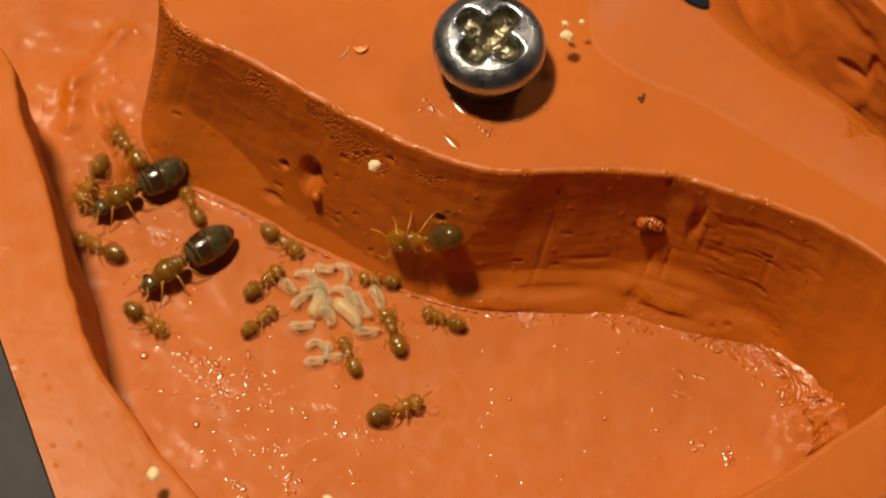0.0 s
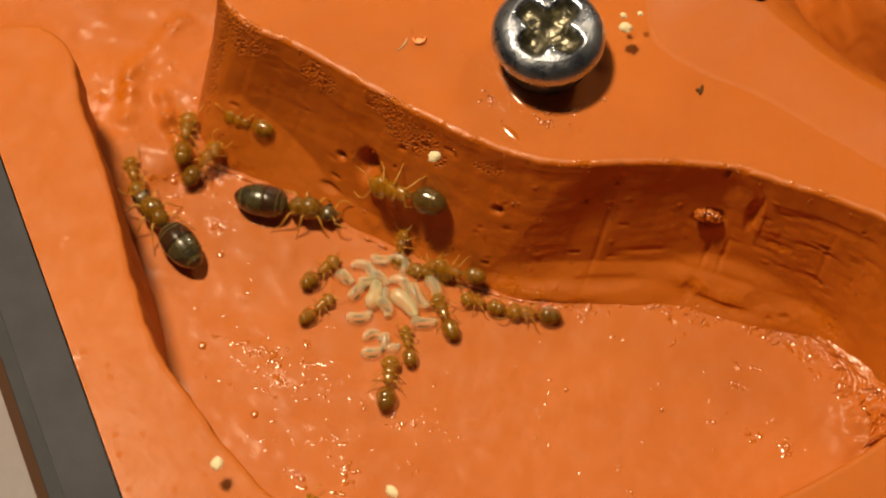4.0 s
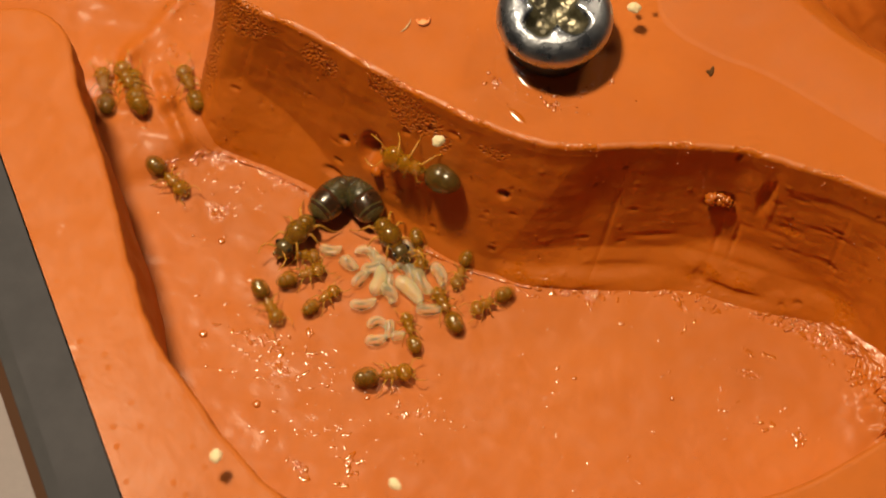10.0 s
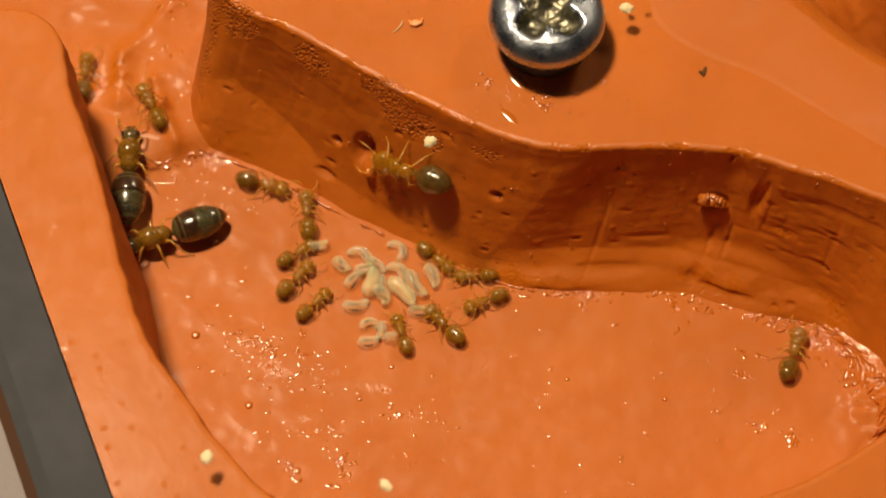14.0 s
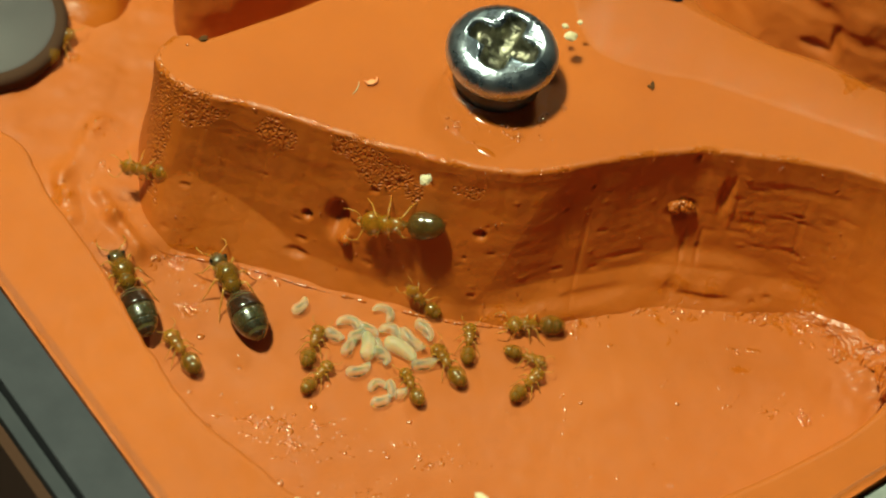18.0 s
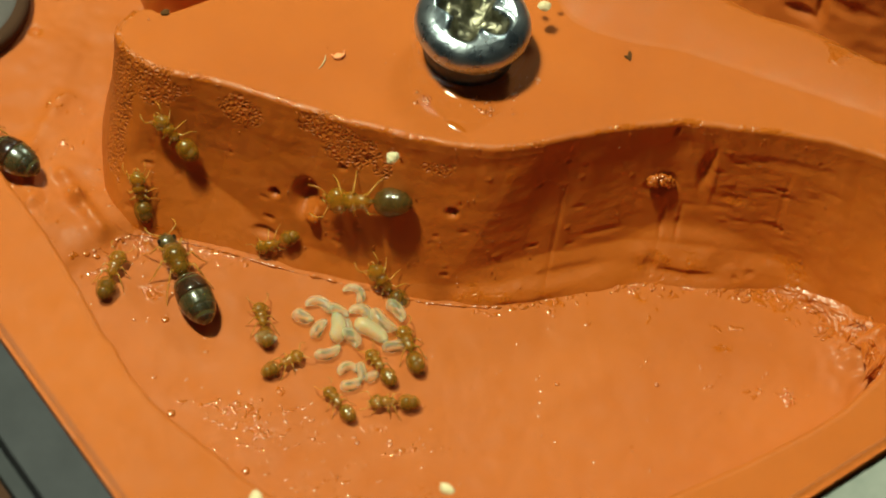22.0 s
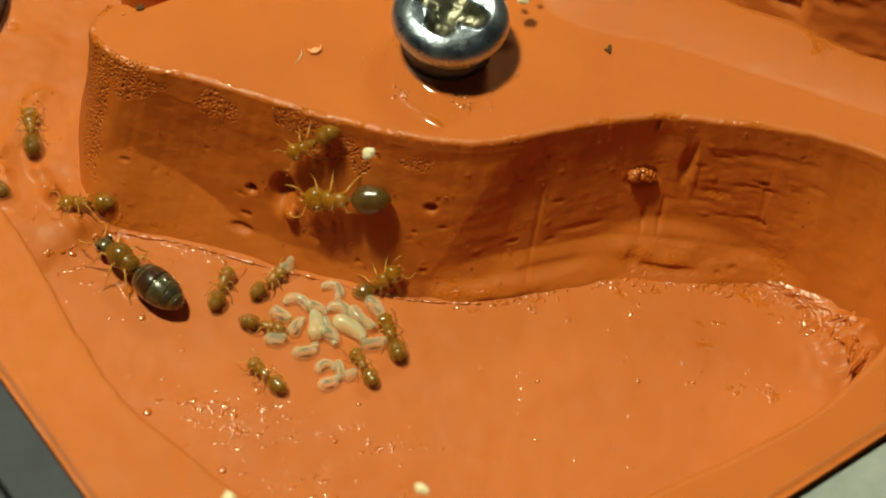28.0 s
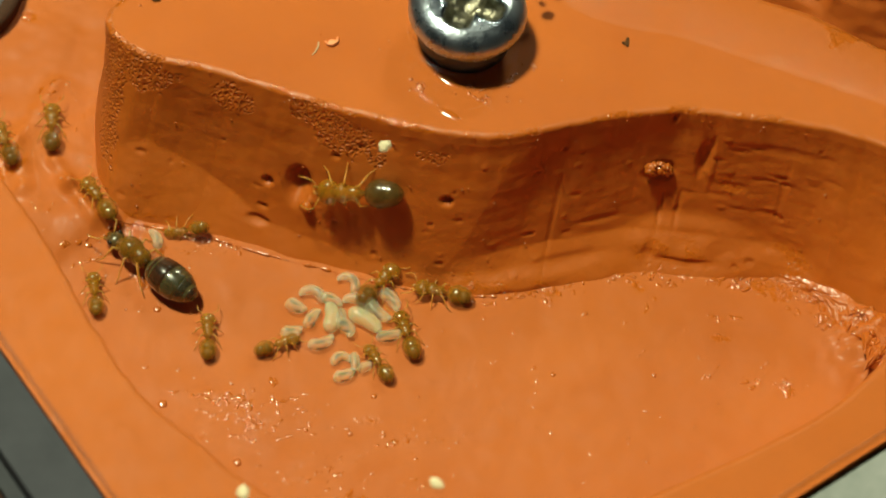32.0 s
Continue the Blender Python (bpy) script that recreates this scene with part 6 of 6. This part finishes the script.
    go(worker_d, crawl([
        (0, 0.771, -1.091, 0.000, 45, FLOOR), (1, 0.729, -0.676, 0.000, 110, FLOOR), (2, 0.875, -0.593, 0.000, 50, FLOOR),
        (3, 0.718, -0.613, 0.000, 105, FLOOR), (3.5, 0.604, -0.915, 0.000, 101, FLOOR), (5.5, -1.081, -1.350, 0.000, 147, FLOOR),
        (6, -1.193, -1.189, 0.000, 128, FLOOR), (7, -1.322, -1.124, 0.000, 152, FLOOR), (8, -1.319, -0.735, 0.000, 136, FLOOR),
        (8.5, -1.222, -1.099, 0.000, 121, FLOOR), (9, -0.690, -1.304, 0.000, 4, FLOOR), (9.5, -0.289, -1.262, 0.000, 13, FLOOR),
        (10, 0.240, -1.229, 0.000, 33, FLOOR), (10.5, 0.417, -1.365, 0.000, -59, FLOOR), (11, 0.144, -2.060, 0.000, 3, FLOOR),
        (11.5, 1.025, -1.570, 0.000, 62, FLOOR), (12, 1.242, -1.043, 0.000, 94, FLOOR), (12.5, 1.227, -0.546, 0.000, 55, FLOOR),
        (13, 1.913, -0.233, 0.000, -21, FLOOR), (13.5, 2.656, -0.974, 0.000, 107, FLOOR), (14, 2.890, 0.204, 0.000, 95, FLOOR),
        (14.5, 3.289, 0.250, 0.000, 14, FLOOR), (15, 3.460, 0.044, 0.000, 10, FLOOR), (15.5, 3.207, 0.298, 0.000, 84, FLOOR),
        (17.5, 1.551, 0.054, 0.000, -166, FLOOR), (18, 1.029, -0.122, 0.000, -168, FLOOR), (19, 0.970, -0.262, 0.000, -164, FLOOR),
        (20, 0.949, -0.148, 0.000, -162, FLOOR), (21, 0.287, -0.122, 0.051, 150, WALL), (22, 0.154, -0.112, 0.059, 135, WALL),
        (23, 0.337, -0.202, 0.000, 128, FLOOR), (24, 0.526, -0.293, 0.000, 139, FLOOR), (25, 0.512, -0.280, 0.000, -7, FLOOR),
        (28, 0.244, -0.105, 0.067, 48, WALL), (29, 0.199, -0.186, 0.000, 57, FLOOR), (30, 0.163, -0.215, 0.000, 59, FLOOR),
        (31, 0.143, -0.210, 0.000, 55, FLOOR), (32, 0.154, -0.237, 0.000, 61, FLOOR),
    ]))
    go(worker_e, crawl([
        (0, 0.852, -2.453, 0.000, 71, FLOOR), (0.5, 0.704, -1.550, 0.000, 65, FLOOR), (1, 1.134, -1.418, 0.000, 57, FLOOR),
        (2, 1.063, -0.805, 0.000, 89, FLOOR), (3, 1.044, -0.233, 0.000, 136, FLOOR), (3.5, 1.350, -0.078, 0.000, -162, FLOOR),
        (5.5, -1.186, -1.374, 0.000, -175, FLOOR), (6, -1.282, -1.532, 0.000, 168, FLOOR), (7, -1.868, -0.790, 0.000, 133, FLOOR),
        (8, -2.422, -0.282, 0.099, 132, FLOOR), (9, -2.368, -0.397, 0.093, 130, FLOOR), (10, -2.679, -0.041, 0.100, 124, FLOOR),
        (11, -3.065, 0.238, 0.100, 128, FLOOR), (12, -3.422, 0.702, 0.100, 137, FLOOR), (13, -3.285, 0.478, 0.100, 127, FLOOR),
        (14, -2.822, 0.037, 0.100, 111, FLOOR), (15, -2.508, -0.136, 0.100, 136, FLOOR), (15.5, -2.616, -0.046, 0.100, 136, FLOOR),
        (17.5, -2.616, 2.149, 0.100, 43, FLOOR), (18, -2.991, 1.500, 0.100, 75, FLOOR), (19, -2.926, 0.833, 0.100, 95, FLOOR),
        (19.5, -2.435, 1.056, 0.100, 115, FLOOR), (20, -2.305, 1.052, 0.100, 117, FLOOR), (21, -2.331, 1.073, 0.100, 99, FLOOR),
        (22, -1.709, 0.123, 0.253, 106, WALL), (23, -1.730, 0.088, 0.213, 104, WALL), (24, -1.732, 0.112, 0.241, 123, WALL),
        (25, -1.624, 0.132, 0.253, 151, WALL), (26.5, -2.158, 0.090, 0.100, 167, FLOOR), (28, -2.678, 0.017, 0.100, 162, FLOOR),
        (30, -2.507, 0.028, 0.100, 131, FLOOR), (31, -2.611, 0.104, 0.100, 113, FLOOR), (32, -2.714, 0.266, 0.100, 125, FLOOR),
    ]))
    go(worker_f, crawl([
        (0, 3.597, -1.241, 0.000, 111, FLOOR), (1.5, 3.110, -0.963, 0.000, 111, FLOOR), (2, 2.882, -0.593, 0.000, 99, FLOOR),
        (2.5, 2.205, 0.083, 0.000, 142, FLOOR), (3, 1.332, -0.112, 0.000, -170, FLOOR), (3.5, 0.870, 0.015, 0.113, -166, WALL),
        (5.5, -1.141, -0.884, 0.000, -170, FLOOR), (6, -1.324, -0.910, 0.000, -175, FLOOR), (7, -1.729, -0.248, 0.004, -134, FLOOR),
        (8, -1.873, -0.774, 0.000, 143, FLOOR), (9, -2.135, -0.691, 0.037, 130, FLOOR), (10, -2.441, 0.042, 0.100, 130, FLOOR),
        (11, -1.650, -0.241, 0.008, 166, FLOOR), (12, -1.350, -0.264, 0.000, 160, FLOOR), (13, -1.228, -0.275, 0.000, -17, FLOOR),
        (14, -0.798, -0.267, 0.000, 118, FLOOR), (14.5, -1.433, 0.015, 0.093, 120, WALL), (15, -2.670, -0.327, 0.100, -123, FLOOR),
        (15.5, -2.239, -0.076, 0.100, 158, FLOOR), (17.5, -3.427, 0.187, 0.100, 137, FLOOR), (19, -3.790, 0.187, 0.100, 155, FLOOR),
        (21, -0.778, -2.952, 0.000, 180, FLOOR), (22, 0.100, -2.178, 0.000, 144, FLOOR), (22.5, -0.058, -1.576, 0.000, 114, FLOOR),
        (23, -0.204, -0.854, 0.000, 121, FLOOR), (24, -0.771, -0.776, 0.000, 51, FLOOR), (25, -1.804, -0.148, 0.043, -159, FLOOR),
        (28, -1.928, -0.007, 0.094, -166, FLOOR), (29, -1.914, -0.022, 0.085, 171, FLOOR), (30, -1.885, -0.029, 0.078, 162, FLOOR),
        (31, -1.891, -0.042, 0.077, 163, FLOOR), (32, -1.947, -0.033, 0.083, 136, FLOOR),
    ]))
    go(worker_k, crawl([
        (0, -1.218, -1.227, 0.000, -11, FLOOR), (0.5, -1.065, -1.687, 0.000, -18, FLOOR), (1, -0.665, -1.852, 0.000, -24, FLOOR),
        (1.5, -0.330, -2.164, 0.000, -18, FLOOR), (2, -0.058, -2.515, 0.000, -13, FLOOR), (3, 0.179, -2.687, 0.000, -13, FLOOR),
        (5, 0.016, -2.049, 0.000, 116, FLOOR), (5.5, -0.463, -1.704, 0.000, 159, FLOOR), (6, -0.737, -1.803, 0.000, 119, FLOOR),
        (6.5, -0.658, -1.185, 0.000, 87, FLOOR), (7, -0.844, -0.997, 0.000, 108, FLOOR), (8, -1.659, -0.635, 0.000, 112, FLOOR),
        (9, -2.092, -0.746, 0.009, 124, FLOOR), (9.5, -1.451, -0.779, 0.000, -4, FLOOR), (10, -0.782, -1.076, 0.000, -36, FLOOR),
        (10.5, -0.631, -1.859, 0.000, -72, FLOOR), (11, -0.521, -1.553, 0.000, 179, FLOOR), (11.5, -1.281, -1.475, 0.000, 148, FLOOR),
        (12, -1.511, -1.405, 0.000, 123, FLOOR), (13, -1.661, -1.255, 0.000, 122, FLOOR), (14, -1.820, -1.368, 0.000, 131, FLOOR),
        (15, -1.848, -1.383, 0.000, -58, FLOOR), (15.5, -1.099, -1.557, 0.000, -82, FLOOR), (17.5, -1.134, -2.688, 0.000, -57, FLOOR),
        (32, -0.780, -2.791, 0.000, -56, FLOOR),
    ]))
    go(worker_l1, crawl([
        (0, -1.987, -0.048, 0.088, 154, FLOOR), (1, -2.077, -0.544, 0.022, 151, FLOOR), (2, -2.020, -0.485, 0.020, 83, FLOOR),
        (3, -1.756, 0.077, 0.204, 177, WALL), (5.5, -1.312, 0.357, 0.604, -174, WALL), (6, -1.226, 0.414, 0.764, -176, WALL),
        (7, -1.788, 0.199, 0.336, -176, WALL), (8, -2.495, 0.418, 0.100, 85, FLOOR), (9, -2.670, 0.657, 0.100, 94, FLOOR),
        (10, -2.10, 0.25, 0.100, 137, FLOOR), (11, -2.598, 0.236, 0.100, 42, FLOOR), (12, -2.169, -0.108, 0.093, 145, FLOOR),
        (13, -1.841, -0.281, 0.029, 162, FLOOR), (14, -2.246, 0.013, 0.100, 143, FLOOR), (14.5, -1.443, 0.058, 0.140, 128, WALL),
        (15, -1.590, 0.258, 0.396, 132, WALL), (15.5, -1.656, 0.401, 0.696, 140, WALL), (17.5, -2.022, 0.464, 0.444, 141, WALL),
        (18, -2.009, 0.394, 0.364, -177, WALL), (19, -1.952, 0.344, 0.408, -177, WALL), (20, -2.200, 0.724, 0.100, 130, FLOOR),
        (21, -1.937, 0.342, 0.420, -146, WALL), (22, -1.522, 0.392, 0.676, 139, WALL), (23, -1.147, 0.382, 0.696, 166, WALL),
        (24, -0.742, 0.139, 0.316, 128, WALL), (25, -0.933, 0.044, 0.128, -119, WALL), (28, -0.380, 0.360, 0.936, -139, WALL),
        (29, 0.239, 0.321, 0.940, -4, WALL), (29.6, 0.947, 0.401, 0.836, 4, WALL), (30, 0.966, 0.121, 0.184, 114, WALL),
        (30.5, 1.049, -0.198, 0.000, 99, FLOOR), (31, 0.735, -0.207, 0.000, 42, FLOOR), (32, 0.584, -0.208, 0.000, 179, FLOOR),
    ]))
    go(worker_l2, crawl([
        (0, -1.835, -0.845, 0.000, -179, FLOOR), (1, -1.587, -0.821, 0.000, 177, FLOOR), (2, -1.785, -0.638, 0.000, 141, FLOOR),
        (3, -1.795, -0.337, 0.004, 50, FLOOR), (5.5, -1.687, 0.151, 0.288, 116, WALL), (6, -1.564, 0.156, 0.272, 101, WALL),
        (7, -2.269, 0.713, 0.100, 72, FLOOR), (8, -1.961, -0.459, 0.028, 126, FLOOR), (9, -1.344, -0.458, 0.000, 0, FLOOR),
        (10, -1.912, -0.473, 0.018, -19, FLOOR), (11, -1.351, -0.563, 0.000, -5, FLOOR), (12, -1.497, -0.524, 0.000, 23, FLOOR),
        (13, -1.666, -0.419, 0.000, 55, FLOOR), (14, -1.187, -0.192, 0.000, 8, FLOOR), (14.5, -1.027, -0.564, 0.000, -111, FLOOR),
        (15, -0.970, -1.253, 0.000, 79, FLOOR), (15.5, -1.035, -1.579, 0.000, 97, FLOOR), (17.5, -1.582, -0.488, 0.000, 88, FLOOR),
        (18, -1.437, -0.932, 0.000, 135, FLOOR), (18.5, -1.357, -1.156, 0.000, 137, FLOOR), (19, -1.641, -1.134, 0.000, 144, FLOOR),
        (20, -1.787, -0.948, 0.000, 127, FLOOR), (21, -1.706, -0.646, 0.000, 38, FLOOR), (22, -1.782, -0.492, 0.001, 85, FLOOR),
        (23, -2.038, -0.188, 0.075, 120, FLOOR), (24, -2.391, 0.304, 0.100, 121, FLOOR), (25, -2.509, 0.588, 0.100, 109, FLOOR),
        (28, -2.469, 0.527, 0.100, 109, FLOOR), (29, -2.464, 0.505, 0.100, 105, FLOOR), (30, -2.461, 0.498, 0.100, 105, FLOOR),
        (31, -2.465, 0.512, 0.100, 105, FLOOR), (32, -2.423, 0.490, 0.100, 105, FLOOR),
    ]))
    go(worker_l3, crawl([
        (0, -0.585, -0.219, 0.000, -11, FLOOR), (1, -0.806, -0.146, 0.000, 14, FLOOR), (2, -1.202, -0.169, 0.000, 168, FLOOR),
        (3, -2.222, -0.395, 0.083, 133, FLOOR), (5.5, -2.117, -0.514, 0.042, 129, FLOOR), (6, -2.100, -0.488, 0.045, 133, FLOOR),
        (7, -2.478, 0.119, 0.100, 122, FLOOR), (8, -3.261, 0.820, 0.100, 128, FLOOR), (9, -3.678, 1.188, 0.100, 128, FLOOR),
        (32, -2.880, 2.351, 0.100, 114, FLOOR),
    ]))
    go(worker_l4, crawl([
        (0, -2.116, -0.416, 0.061, -89, FLOOR), (1, -2.393, -0.289, 0.099, 128, FLOOR), (2, -2.181, -0.423, 0.072, 104, FLOOR),
        (3, -1.964, -0.186, 0.072, 97, FLOOR), (5.5, -2.008, 0.006, 0.093, 130, FLOOR), (6, -1.957, -0.001, 0.086, 128, FLOOR),
        (7, -1.949, -0.433, 0.020, 102, FLOOR), (8, -2.038, -0.260, 0.070, 122, FLOOR), (9, -2.038, 0.003, 0.093, 132, FLOOR),
        (10, -2.507, 0.052, 0.100, 139, FLOOR), (11, -3.351, 0.734, 0.100, 137, FLOOR), (13, -3.823, 1.051, 0.100, 137, FLOOR),
        (32, -3.026, 2.314, 0.100, 122, FLOOR),
    ]))


motions()
